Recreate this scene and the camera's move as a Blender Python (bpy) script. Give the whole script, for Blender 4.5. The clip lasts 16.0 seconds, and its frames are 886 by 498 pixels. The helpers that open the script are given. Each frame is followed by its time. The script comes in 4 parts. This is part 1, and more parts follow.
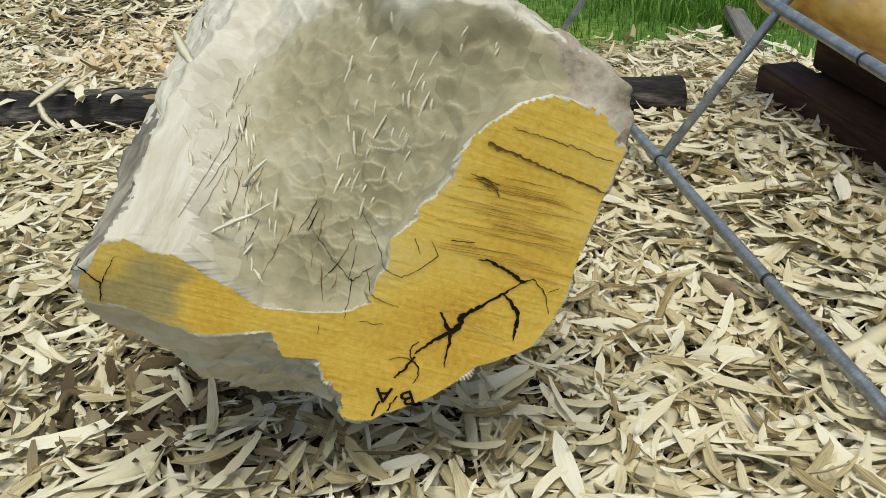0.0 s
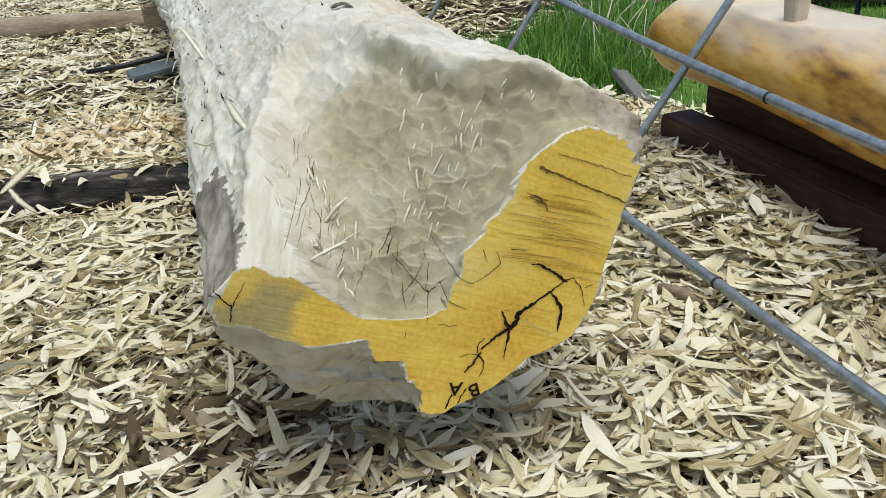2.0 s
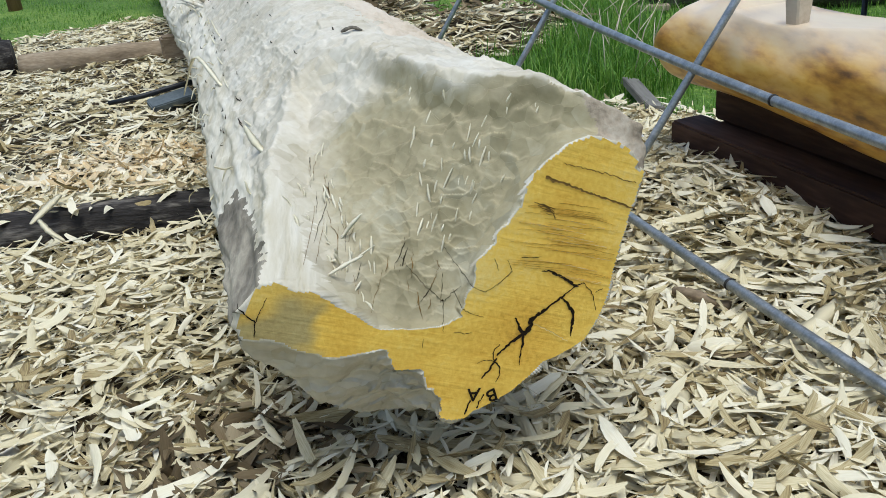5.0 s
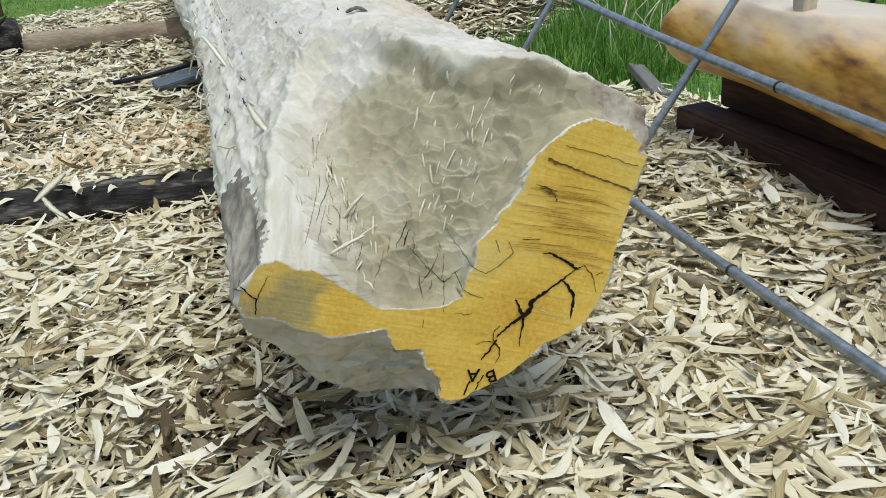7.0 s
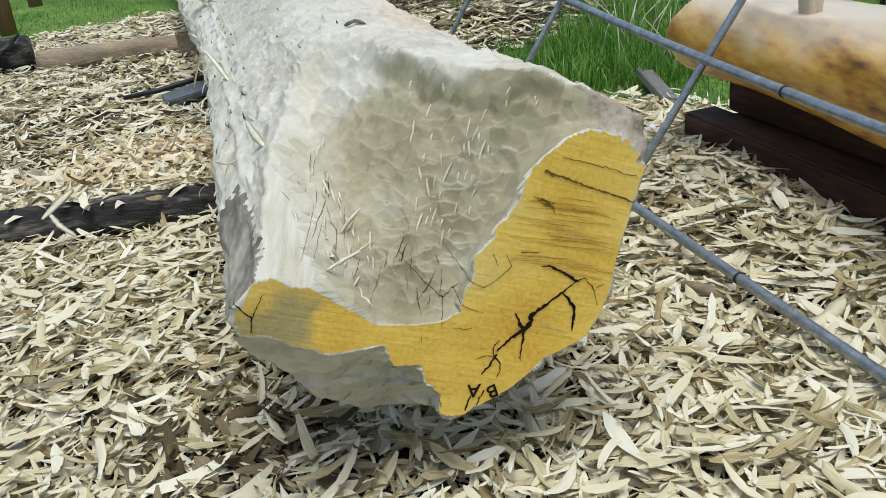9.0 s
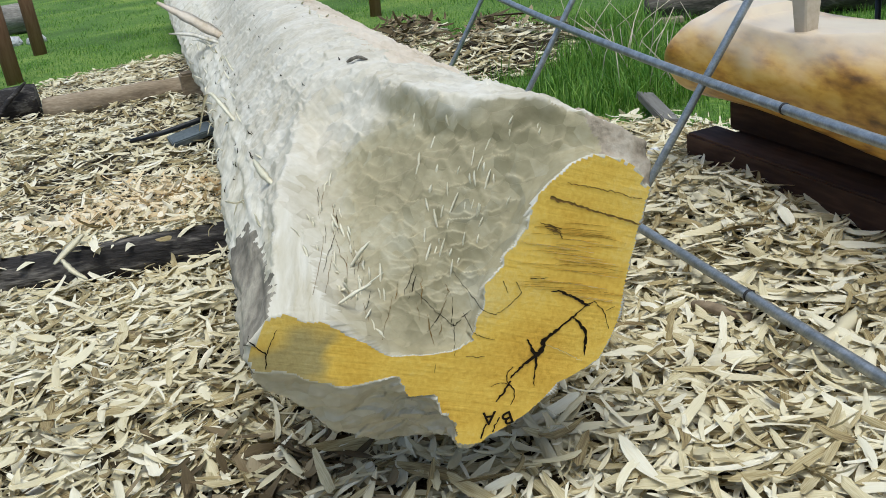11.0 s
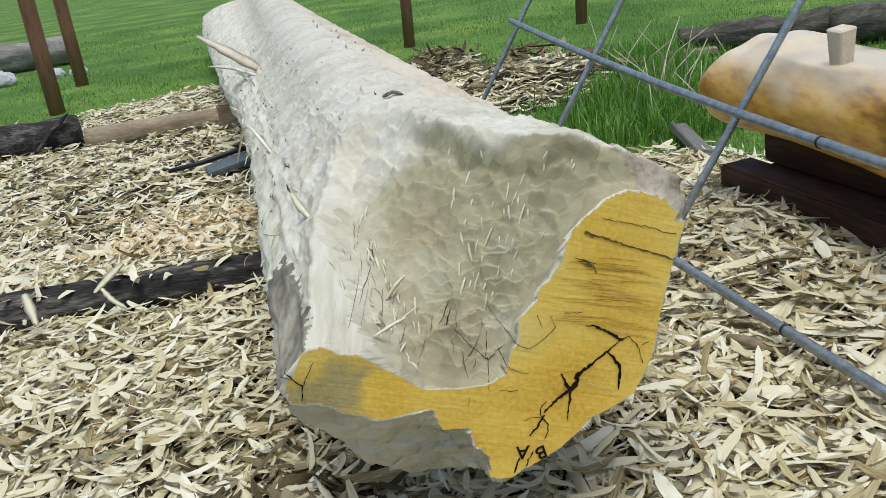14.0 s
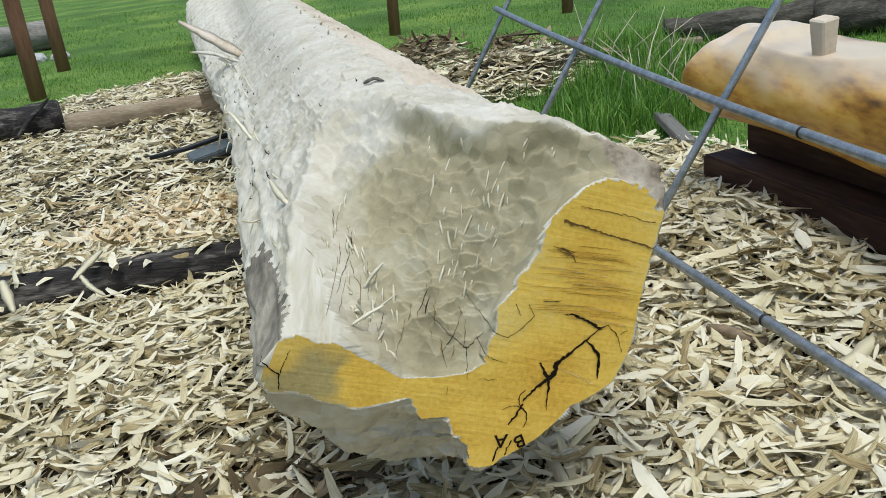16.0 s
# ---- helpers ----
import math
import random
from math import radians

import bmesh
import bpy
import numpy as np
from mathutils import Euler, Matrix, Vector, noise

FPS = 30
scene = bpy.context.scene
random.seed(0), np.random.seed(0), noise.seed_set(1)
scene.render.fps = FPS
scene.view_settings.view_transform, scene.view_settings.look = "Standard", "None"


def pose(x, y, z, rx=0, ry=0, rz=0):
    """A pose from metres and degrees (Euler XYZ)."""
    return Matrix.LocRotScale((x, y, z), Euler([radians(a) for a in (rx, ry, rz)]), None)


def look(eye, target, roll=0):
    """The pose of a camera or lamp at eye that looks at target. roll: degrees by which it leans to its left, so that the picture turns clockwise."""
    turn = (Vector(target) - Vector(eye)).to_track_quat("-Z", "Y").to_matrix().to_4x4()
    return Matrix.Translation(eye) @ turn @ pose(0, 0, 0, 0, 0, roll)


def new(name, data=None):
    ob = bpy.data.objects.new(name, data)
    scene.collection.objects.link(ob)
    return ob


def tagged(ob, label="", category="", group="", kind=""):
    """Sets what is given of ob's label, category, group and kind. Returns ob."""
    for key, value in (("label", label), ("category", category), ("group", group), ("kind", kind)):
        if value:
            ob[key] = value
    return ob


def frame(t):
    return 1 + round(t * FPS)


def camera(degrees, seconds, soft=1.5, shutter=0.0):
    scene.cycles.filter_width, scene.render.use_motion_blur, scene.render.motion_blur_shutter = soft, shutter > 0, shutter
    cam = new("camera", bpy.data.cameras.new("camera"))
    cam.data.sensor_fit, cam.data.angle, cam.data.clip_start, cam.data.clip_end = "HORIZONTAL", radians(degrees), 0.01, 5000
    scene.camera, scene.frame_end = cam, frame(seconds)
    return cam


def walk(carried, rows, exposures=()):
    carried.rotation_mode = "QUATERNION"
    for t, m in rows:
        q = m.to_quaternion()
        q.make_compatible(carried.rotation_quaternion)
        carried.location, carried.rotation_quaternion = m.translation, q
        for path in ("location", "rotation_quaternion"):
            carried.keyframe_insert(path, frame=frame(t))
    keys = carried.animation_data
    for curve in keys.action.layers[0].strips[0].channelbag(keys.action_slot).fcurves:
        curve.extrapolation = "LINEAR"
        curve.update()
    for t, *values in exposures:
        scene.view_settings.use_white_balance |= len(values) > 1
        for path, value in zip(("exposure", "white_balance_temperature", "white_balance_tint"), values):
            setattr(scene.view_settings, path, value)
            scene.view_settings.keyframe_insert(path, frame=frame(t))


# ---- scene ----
from mathutils.bvhtree import BVHTree

cam = camera(53.4, 16.0, soft=0.7)
PATH = [
    (0, (0.098, 0.104, 0.868), (-0.04, 1.844, -0.109), -1.2),
    (0.5, (0.033, 0.023, 0.873), (0.021, 1.786, -0.071), -2.8),
    (1, (-0.155, 0.006, 0.848), (0.016, 1.762, -0.095), -2.2),
    (1.5, (-0.188, -0.038, 0.875), (-0.014, 1.75, -0.003), -0.6),
    (2, (-0.142, -0.114, 0.899), (0.019, 1.699, 0.071), -1.9),
    (2.5, (-0.131, -0.132, 0.909), (-0.002, 1.693, 0.102), -3.6),
    (3, (-0.135, -0.128, 0.909), (-0.047, 1.705, 0.114), -5.1),
    (3.5, (-0.131, -0.14, 0.919), (-0.041, 1.706, 0.155), -4.7),
    (4, (-0.135, -0.149, 0.924), (0.005, 1.695, 0.165), -4.2),
    (4.5, (-0.136, -0.154, 0.911), (-0.009, 1.68, 0.126), -5.1),
    (5, (-0.133, -0.157, 0.91), (-0.019, 1.675, 0.117), -4.7),
    (5.2, (-0.132, -0.16, 0.908), (-0.036, 1.67, 0.108), -5.4),
    (7.3, (-0.13, -0.163, 0.905), (-0.033, 1.658, 0.083), -3.8),
    (7.5, (-0.126, -0.163, 0.906), (-0.046, 1.662, 0.091), -4.0),
    (8, (-0.125, -0.165, 0.908), (-0.057, 1.669, 0.113), -3.6),
    (8.2, (-0.102, -0.16, 0.907), (-0.052, 1.67, 0.103), -5.1),
    (10.3, (-0.103, -0.147, 0.912), (-0.028, 1.684, 0.112), -5.4),
    (10.5, (-0.103, -0.152, 0.916), (-0.044, 1.702, 0.166), -6.0),
    (11, (-0.105, -0.16, 0.912), (-0.048, 1.697, 0.17), -7.8),
    (11.5, (-0.104, -0.162, 0.915), (-0.051, 1.702, 0.193), -8.6),
    (12, (-0.105, -0.164, 0.916), (-0.087, 1.703, 0.2), -8.7),
    (12.5, (-0.109, -0.163, 0.918), (-0.105, 1.706, 0.206), -7.9),
    (13, (-0.111, -0.164, 0.921), (-0.129, 1.714, 0.234), -7.9),
    (13.5, (-0.108, -0.166, 0.923), (-0.143, 1.715, 0.243), -8.3),
    (14, (-0.108, -0.168, 0.925), (-0.113, 1.715, 0.251), -8.2),
    (14.5, (-0.106, -0.162, 0.925), (-0.103, 1.717, 0.239), -7.4),
    (15, (-0.102, -0.161, 0.92), (-0.09, 1.711, 0.216), -6.9),
    (15.5, (-0.101, -0.16, 0.919), (-0.086, 1.713, 0.218), -7.9),
    (16, (-0.099, -0.161, 0.919), (-0.075, 1.712, 0.218), -7.6),
]
walk(cam, [(t, look(eye, target, roll)) for t, eye, target, roll in PATH], exposures=[(0.0, 0.24, 6200, 4), (0.5, 0.53, 6300, 4), (1.5, 0.56, 6150, 4), (2.0, 0.34, 5850, 5), (4.0, 0.31, 5650, 6), (16.0, 0.28, 5750, 5)])
# ---- light ----
SUN_AZ, SUN_EL = radians(172), radians(76)
world = bpy.data.worlds.new("sky")
scene.world = world
world.use_nodes = True
wn = world.node_tree
sky = wn.nodes.new("ShaderNodeTexSky")
sky.sky_type, sky.sun_disc, sky.sun_elevation, sky.sun_rotation = "NISHITA", False, SUN_EL, SUN_AZ
sky.air_density, sky.dust_density, sky.ozone_density = 1.0, 3.5, 0.8
wn.nodes["Background"].inputs["Strength"].default_value = 0.125
wn.links.new(sky.outputs[0], wn.nodes["Background"].inputs["Color"])
sun = new("sun", bpy.data.lights.new("sun", "SUN"))
sun.data.energy, sun.data.angle, sun.data.color = 1.75, radians(36), (1.0, 0.955, 0.87)
sun_dir = Vector((math.sin(SUN_AZ) * math.cos(SUN_EL), math.cos(SUN_AZ) * math.cos(SUN_EL), math.sin(SUN_EL)))
sun.matrix_world = look(sun_dir * 30, (0, 0, 0))


# ---- materials ----
def material(name, ramp, worn_lit=None, grain=None, thin=0.0, scale=8.0, stretch=(1, 1, 1), rough=0.75, fine=60.0, fine_mix=0.35, bump=0.3, depth=0.004,
             metallic=0.0, per_island=None, per_object=0.0, spec=0.3, detail=6.0, wave=None, scallop=None, facet=None, other=None):
    """Colours along a noise ramp, broken up by a finer noise, with relief."""
    m = bpy.data.materials.new(name)
    m.use_nodes = True
    nt = m.node_tree
    b = nt.nodes["Principled BSDF"]
    b.inputs["Roughness"].default_value, b.inputs["Metallic"].default_value = rough, metallic
    b.inputs["Specular IOR Level"].default_value = spec
    co = nt.nodes.new("ShaderNodeTexCoord")
    mp = nt.nodes.new("ShaderNodeMapping")
    mp.inputs["Scale"].default_value = stretch
    nt.links.new(co.outputs["Object"], mp.inputs["Vector"])
    if grain:
        mp.inputs["Scale"].default_value = grain
        nt.links.new(co.outputs["UV"], mp.inputs["Vector"])
    n1 = nt.nodes.new("ShaderNodeTexNoise")
    n1.inputs["Scale"].default_value, n1.inputs["Detail"].default_value = scale, detail
    n2 = nt.nodes.new("ShaderNodeTexNoise")
    n2.inputs["Scale"].default_value, n2.inputs["Detail"].default_value = fine, 4.0
    for n in (n1, n2):
        nt.links.new(mp.outputs[0], n.inputs["Vector"])
    mix = nt.nodes.new("ShaderNodeMix")
    mix.inputs[0].default_value = fine_mix
    nt.links.new(n1.outputs["Fac"], mix.inputs[2])
    nt.links.new(n2.outputs["Fac"], mix.inputs[3])
    fac = mix.outputs[0]
    if per_island is not None:
        geo = nt.nodes.new("ShaderNodeNewGeometry")
        mi = nt.nodes.new("ShaderNodeMix")
        mi.inputs[0].default_value = per_island
        nt.links.new(fac, mi.inputs[2])
        nt.links.new(geo.outputs["Random Per Island"], mi.inputs[3])
        fac = mi.outputs[0]
    if per_object:
        oi = nt.nodes.new("ShaderNodeObjectInfo")
        mi = nt.nodes.new("ShaderNodeMix")
        mi.inputs[0].default_value = per_object
        nt.links.new(fac, mi.inputs[2])
        nt.links.new(oi.outputs["Random"], mi.inputs[3])
        fac = mi.outputs[0]
    cr = nt.nodes.new("ShaderNodeValToRGB")
    els = cr.color_ramp.elements
    els[0].position, els[0].color = ramp[0][0], (*ramp[0][1], 1)
    els[1].position, els[1].color = ramp[-1][0], (*ramp[-1][1], 1)
    for p, c in ramp[1:-1]:
        e = els.new(p)
        e.color = (*c, 1)
    if facet:
        # flat tool cuts: each cell tilts its own way, so that lips stand between them
        fv = nt.nodes.new("ShaderNodeTexVoronoi")
        fv.inputs["Scale"].default_value = facet[0]
        warp = nt.nodes.new("ShaderNodeVectorMath")
        warp.operation = "MULTIPLY_ADD"
        warp.inputs[1].default_value = (0.012, 0.012, 0.012)
        nt.links.new(n1.outputs["Color"], warp.inputs[0])
        nt.links.new(mp.outputs[0], warp.inputs[2])
        nt.links.new(warp.outputs[0], fv.inputs["Vector"])
        off = nt.nodes.new("ShaderNodeVectorMath")
        off.operation = "SUBTRACT"
        nt.links.new(warp.outputs[0], off.inputs[0])
        nt.links.new(fv.outputs["Position"], off.inputs[1])
        way = nt.nodes.new("ShaderNodeVectorMath")
        way.operation = "SUBTRACT"
        way.inputs[1].default_value = (0.5, 0.25, 0.3)
        nt.links.new(fv.outputs["Color"], way.inputs[0])
        tilt = nt.nodes.new("ShaderNodeVectorMath")
        tilt.operation = "DOT_PRODUCT"
        nt.links.new(off.outputs[0], tilt.inputs[0])
        nt.links.new(way.outputs[0], tilt.inputs[1])
        tone = nt.nodes.new("ShaderNodeMix")
        tone.inputs[0].default_value = facet[2]
        sepc = nt.nodes.new("ShaderNodeSeparateColor")
        nt.links.new(fv.outputs["Color"], sepc.inputs[0])
        nt.links.new(fac, tone.inputs[2])
        nt.links.new(sepc.outputs[0], tone.inputs[3])
        fac = tone.outputs[0]
    if wave:
        angle, wscale, amount = wave
        wm = nt.nodes.new("ShaderNodeMapping")
        wm.inputs["Rotation"].default_value = (0, angle, 0)
        nt.links.new(co.outputs["Object"], wm.inputs["Vector"])
        ws = nt.nodes.new("ShaderNodeMapping")
        ws.inputs["Scale"].default_value = (9, 9, wscale)
        nt.links.new(wm.outputs[0], ws.inputs["Vector"])
        wv = nt.nodes.new("ShaderNodeTexNoise")
        wv.inputs["Scale"].default_value, wv.inputs["Detail"].default_value = 1.0, 3.0
        nt.links.new(ws.outputs[0], wv.inputs["Vector"])
        wt = nt.nodes.new("ShaderNodeMix")
        wt.inputs[0].default_value = 0.07
        nt.links.new(fac, wt.inputs[2])
        nt.links.new(wv.outputs["Fac"], wt.inputs[3])
        fac = wt.outputs[0]
    nt.links.new(fac, cr.inputs["Fac"])
    colour = cr.outputs["Color"]
    for attribute, ramp2 in other or ():
        at = nt.nodes.new("ShaderNodeAttribute")
        at.attribute_name = attribute
        c2 = nt.nodes.new("ShaderNodeValToRGB")
        e2 = c2.color_ramp.elements
        e2[0].position, e2[0].color = ramp2[0][0], (*ramp2[0][1], 1)
        e2[1].position, e2[1].color = ramp2[-1][0], (*ramp2[-1][1], 1)
        for p, c in ramp2[1:-1]:
            e2.new(p).color = (*c, 1)
        nt.links.new(fac, c2.inputs["Fac"])
        mo = nt.nodes.new("ShaderNodeMix")
        mo.data_type = "RGBA"
        nt.links.new(at.outputs["Fac"], mo.inputs[0])
        nt.links.new(colour, mo.inputs[6])
        nt.links.new(c2.outputs["Color"], mo.inputs[7])
        colour = mo.outputs[2]
    # paler towards the top: worn patches plus light from above put into the colour
    if worn_lit:
        low, high, pale = worn_lit
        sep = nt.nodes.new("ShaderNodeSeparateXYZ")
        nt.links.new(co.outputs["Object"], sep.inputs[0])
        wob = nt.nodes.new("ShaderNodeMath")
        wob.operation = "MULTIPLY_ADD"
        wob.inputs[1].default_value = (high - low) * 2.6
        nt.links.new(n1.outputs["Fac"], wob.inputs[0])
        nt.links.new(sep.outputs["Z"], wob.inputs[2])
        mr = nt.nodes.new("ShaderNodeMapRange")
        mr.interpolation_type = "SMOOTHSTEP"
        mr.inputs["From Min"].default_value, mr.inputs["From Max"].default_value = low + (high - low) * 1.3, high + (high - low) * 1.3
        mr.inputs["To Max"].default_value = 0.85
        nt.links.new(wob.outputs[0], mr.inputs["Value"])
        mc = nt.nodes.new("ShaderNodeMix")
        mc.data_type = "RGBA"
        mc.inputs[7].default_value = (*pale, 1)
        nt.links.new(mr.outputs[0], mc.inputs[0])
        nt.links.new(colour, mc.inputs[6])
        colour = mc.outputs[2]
    nt.links.new(colour, b.inputs["Base Color"])
    if thin:
        tr = nt.nodes.new("ShaderNodeBsdfTranslucent")
        nt.links.new(colour, tr.inputs["Color"])
        ms = nt.nodes.new("ShaderNodeMixShader")
        ms.inputs[0].default_value = thin
        nt.links.new(b.outputs[0], ms.inputs[1])
        nt.links.new(tr.outputs[0], ms.inputs[2])
        nt.links.new(ms.outputs[0], nt.nodes["Material Output"].inputs["Surface"])
    height = mix.outputs[0]
    if wave:
        ad = nt.nodes.new("ShaderNodeMath")
        ad.operation = "MULTIPLY_ADD"
        ad.inputs[1].default_value = amount
        nt.links.new(wv.outputs["Fac"], ad.inputs[0])
        nt.links.new(height, ad.inputs[2])
        height = ad.outputs[0]
    if facet:
        ad = nt.nodes.new("ShaderNodeMath")
        ad.operation = "MULTIPLY_ADD"
        ad.inputs[1].default_value = facet[1] / depth
        nt.links.new(tilt.outputs["Value"], ad.inputs[0])
        nt.links.new(height, ad.inputs[2])
        height = ad.outputs[0]
    if scallop:
        vo = nt.nodes.new("ShaderNodeTexVoronoi")
        vo.inputs["Scale"].default_value = scallop[0]
        nt.links.new(mp.outputs[0], vo.inputs["Vector"])
        ad = nt.nodes.new("ShaderNodeMath")
        ad.operation = "MULTIPLY_ADD"
        ad.inputs[1].default_value = scallop[1]
        nt.links.new(vo.outputs["Distance"], ad.inputs[0])
        nt.links.new(height, ad.inputs[2])
        height = ad.outputs[0]
    bp = nt.nodes.new("ShaderNodeBump")
    bp.inputs["Strength"].default_value, bp.inputs["Distance"].default_value = bump, depth
    nt.links.new(height, bp.inputs["Height"])
    nt.links.new(bp.outputs["Normal"], b.inputs["Normal"])
    return m


M_HEART = material("heartwood_end", [(0.28, (0.50, 0.26, 0.03)), (0.40, (0.76, 0.45, 0.055)), (0.53, (0.86, 0.57, 0.09)), (0.70, (0.88, 0.66, 0.20))],
                   scale=7, fine=150, rough=0.62, fine_mix=0.34, bump=0.8, depth=0.003, wave=(radians(-24), 170, 0.4),
                   other=[("grey", [(0.25, (0.30, 0.22, 0.075)), (0.5, (0.44, 0.345, 0.13)), (0.75, (0.54, 0.455, 0.22))])])
# The fresh ramp is yellower new-cut wood, darkened for the scoop's shade.
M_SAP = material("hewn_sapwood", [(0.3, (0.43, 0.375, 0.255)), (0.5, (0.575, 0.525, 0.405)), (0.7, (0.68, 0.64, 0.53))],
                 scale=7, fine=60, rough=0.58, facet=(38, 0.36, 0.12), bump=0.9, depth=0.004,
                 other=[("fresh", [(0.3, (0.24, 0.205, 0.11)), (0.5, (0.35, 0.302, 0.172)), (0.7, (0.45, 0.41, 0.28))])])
M_FIBRE = material("pale_lifted_fibre", [(0.3, (0.58, 0.52, 0.34)), (0.7, (0.74, 0.69, 0.52))], scale=40, rough=0.8)
M_PALESCRATCH = material("pale_scratch", [(0.3, (0.66, 0.48, 0.14)), (0.7, (0.80, 0.64, 0.28))], rough=0.9, scale=60)
M_SAW = material("saw_scratch", [(0.3, (0.40, 0.24, 0.03)), (0.7, (0.56, 0.36, 0.05))], rough=0.9, scale=60)
M_WEATHER = material("weathered_shoulder_wood", [(0.3, (0.15, 0.115, 0.075)), (0.45, (0.35, 0.29, 0.205)), (0.7, (0.53, 0.47, 0.365))], scale=22, stretch=(1, 0.3, 1), fine=110, rough=0.85, bump=0.9, depth=0.008)
M_SIDE = material("torn_sapwood", [(0.28, (0.27, 0.215, 0.12)), (0.40, (0.51, 0.46, 0.33)), (0.56, (0.63, 0.59, 0.475)), (0.8, (0.70, 0.67, 0.58))],
                  scale=24, stretch=(1, 0.16, 0.35), fine=90, rough=0.8, bump=0.8, depth=0.01)
M_TAN = material("tan_sapwood", [(0.3, (0.42, 0.335, 0.22)), (0.5, (0.585, 0.495, 0.365)), (0.75, (0.68, 0.61, 0.49))],
                 scale=12, stretch=(1, 0.3, 1), fine=80, rough=0.8, bump=0.6, depth=0.008)
M_BARK = material("grey_weathered_wood", [(0.3, (0.055, 0.047, 0.033)), (0.5, (0.215, 0.19, 0.14)), (0.7, (0.41, 0.37, 0.27))],
                  scale=26, stretch=(1, 0.25, 0.25), fine=120, rough=0.9, bump=0.9, depth=0.01)
M_CRACK = material("crack_shadow_gap", [(0.3, (0.012, 0.009, 0.006)), (0.7, (0.03, 0.022, 0.014))], rough=1.0, spec=0.0)
M_STAIN = material("brown_scratch", [(0.3, (0.12, 0.07, 0.015)), (0.7, (0.24, 0.14, 0.03))], rough=0.9, scale=60)
M_CHIP = material("wood_chips", [(0.18, (0.13, 0.085, 0.035)), (0.28, (0.36, 0.285, 0.13)), (0.42, (0.62, 0.545, 0.33)), (0.62, (0.71, 0.645, 0.44)), (0.82, (0.80, 0.755, 0.59))],
                  scale=10, fine=40, fine_mix=0.5, grain=(1, 14, 1), thin=0.10, per_island=0.55, rough=0.75, bump=0.5, depth=0.002)
M_LITTER = material("chip_litter_ground", [(0.3, (0.022, 0.016, 0.008)), (0.5, (0.055, 0.040, 0.020)), (0.7, (0.13, 0.098, 0.05))], scale=30, fine=150, bump=1.0, depth=0.02, rough=0.95)
# The ramp's yellow-green patches put sun dapples into the lawn's colour.
M_LAWN = material("sun_dappled_lawn", [(0.35, (0.045, 0.085, 0.013)), (0.5, (0.085, 0.165, 0.022)), (0.66, (0.24, 0.31, 0.055))], scale=0.9, fine=40, fine_mix=0.45, bump=0.8, depth=0.03, rough=0.95)
M_GRASS = material("grass_blades", [(0.15, (0.045, 0.115, 0.014)), (0.45, (0.11, 0.25, 0.026)), (0.7, (0.22, 0.37, 0.05)), (0.9, (0.38, 0.48, 0.13))], thin=0.4, per_island=0.6, rough=0.55, scale=2, bump=0.1)
M_STEEL = material("galvanised_steel", [(0.3, (0.18, 0.20, 0.205)), (0.5, (0.30, 0.325, 0.33)), (0.7, (0.46, 0.48, 0.49))], scale=40, fine=200, metallic=0.65, rough=0.36, bump=0.15, depth=0.001)
M_RING = material("dark_iron", [(0.3, (0.02, 0.02, 0.02)), (0.7, (0.06, 0.06, 0.06))], metallic=0.6, rough=0.6)
M_DARKLOG = material("blackened_wood", [(0.3, (0.008, 0.007, 0.006)), (0.5, (0.030, 0.026, 0.022)), (0.68, (0.19, 0.17, 0.14))], scale=22, stretch=(0.25, 1, 1), fine=110, bump=1.0, depth=0.02, rough=0.9)
M_BROWNLOG = material("brown_log", [(0.3, (0.12, 0.085, 0.05)), (0.5, (0.26, 0.20, 0.125)), (0.7, (0.42, 0.35, 0.24))], scale=12, stretch=(0.3, 1, 1), fine=90, bump=0.7, depth=0.01, rough=0.85)
M_GREYLOG = material("grey_dead_log", [(0.3, (0.025, 0.022, 0.016)), (0.5, (0.065, 0.058, 0.042)), (0.7, (0.16, 0.145, 0.11))], scale=16, stretch=(0.3, 1, 1), fine=90, bump=1.0, depth=0.02, rough=0.9)
M_BEAM = material("dark_brown_timber", [(0.3, (0.022, 0.010, 0.006)), (0.5, (0.060, 0.029, 0.016)), (0.72, (0.14, 0.075, 0.046))], scale=10, stretch=(1, 0.15, 1), fine=70, bump=0.5, depth=0.006, rough=0.8)
M_POST = material("red_brown_post", [(0.3, (0.10, 0.05, 0.025)), (0.5, (0.19, 0.10, 0.05)), (0.75, (0.28, 0.17, 0.09))], scale=12, stretch=(1, 1, 0.15), fine=70, bump=0.6, depth=0.006, rough=0.85)
# Upper side paled: whitish worn wood, with sun and sky put into the colour.
M_ORANGE = material("smooth_yellow_log", [(0.36, (0.15, 0.068, 0.016)), (0.43, (0.44, 0.21, 0.028)), (0.50, (0.64, 0.36, 0.055)), (0.58, (0.72, 0.47, 0.11)), (0.8, (0.72, 0.55, 0.26))], worn_lit=(0.41, 0.535, (0.66, 0.57, 0.43)),
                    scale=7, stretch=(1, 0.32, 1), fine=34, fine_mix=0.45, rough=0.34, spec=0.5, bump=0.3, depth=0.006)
M_PALE = material("pale_planed_wood", [(0.3, (0.60, 0.50, 0.36)), (0.5, (0.74, 0.66, 0.52)), (0.75, (0.78, 0.72, 0.60))], scale=8, stretch=(1, 0.25, 1), fine=60, rough=0.65, bump=0.3)
M_BOARD = material("grey_board", [(0.3, (0.10, 0.09, 0.075)), (0.6, (0.20, 0.19, 0.16)), (0.8, (0.32, 0.30, 0.27))], scale=14, stretch=(1, 0.2, 1), fine=70, rough=0.9, bump=0.5)
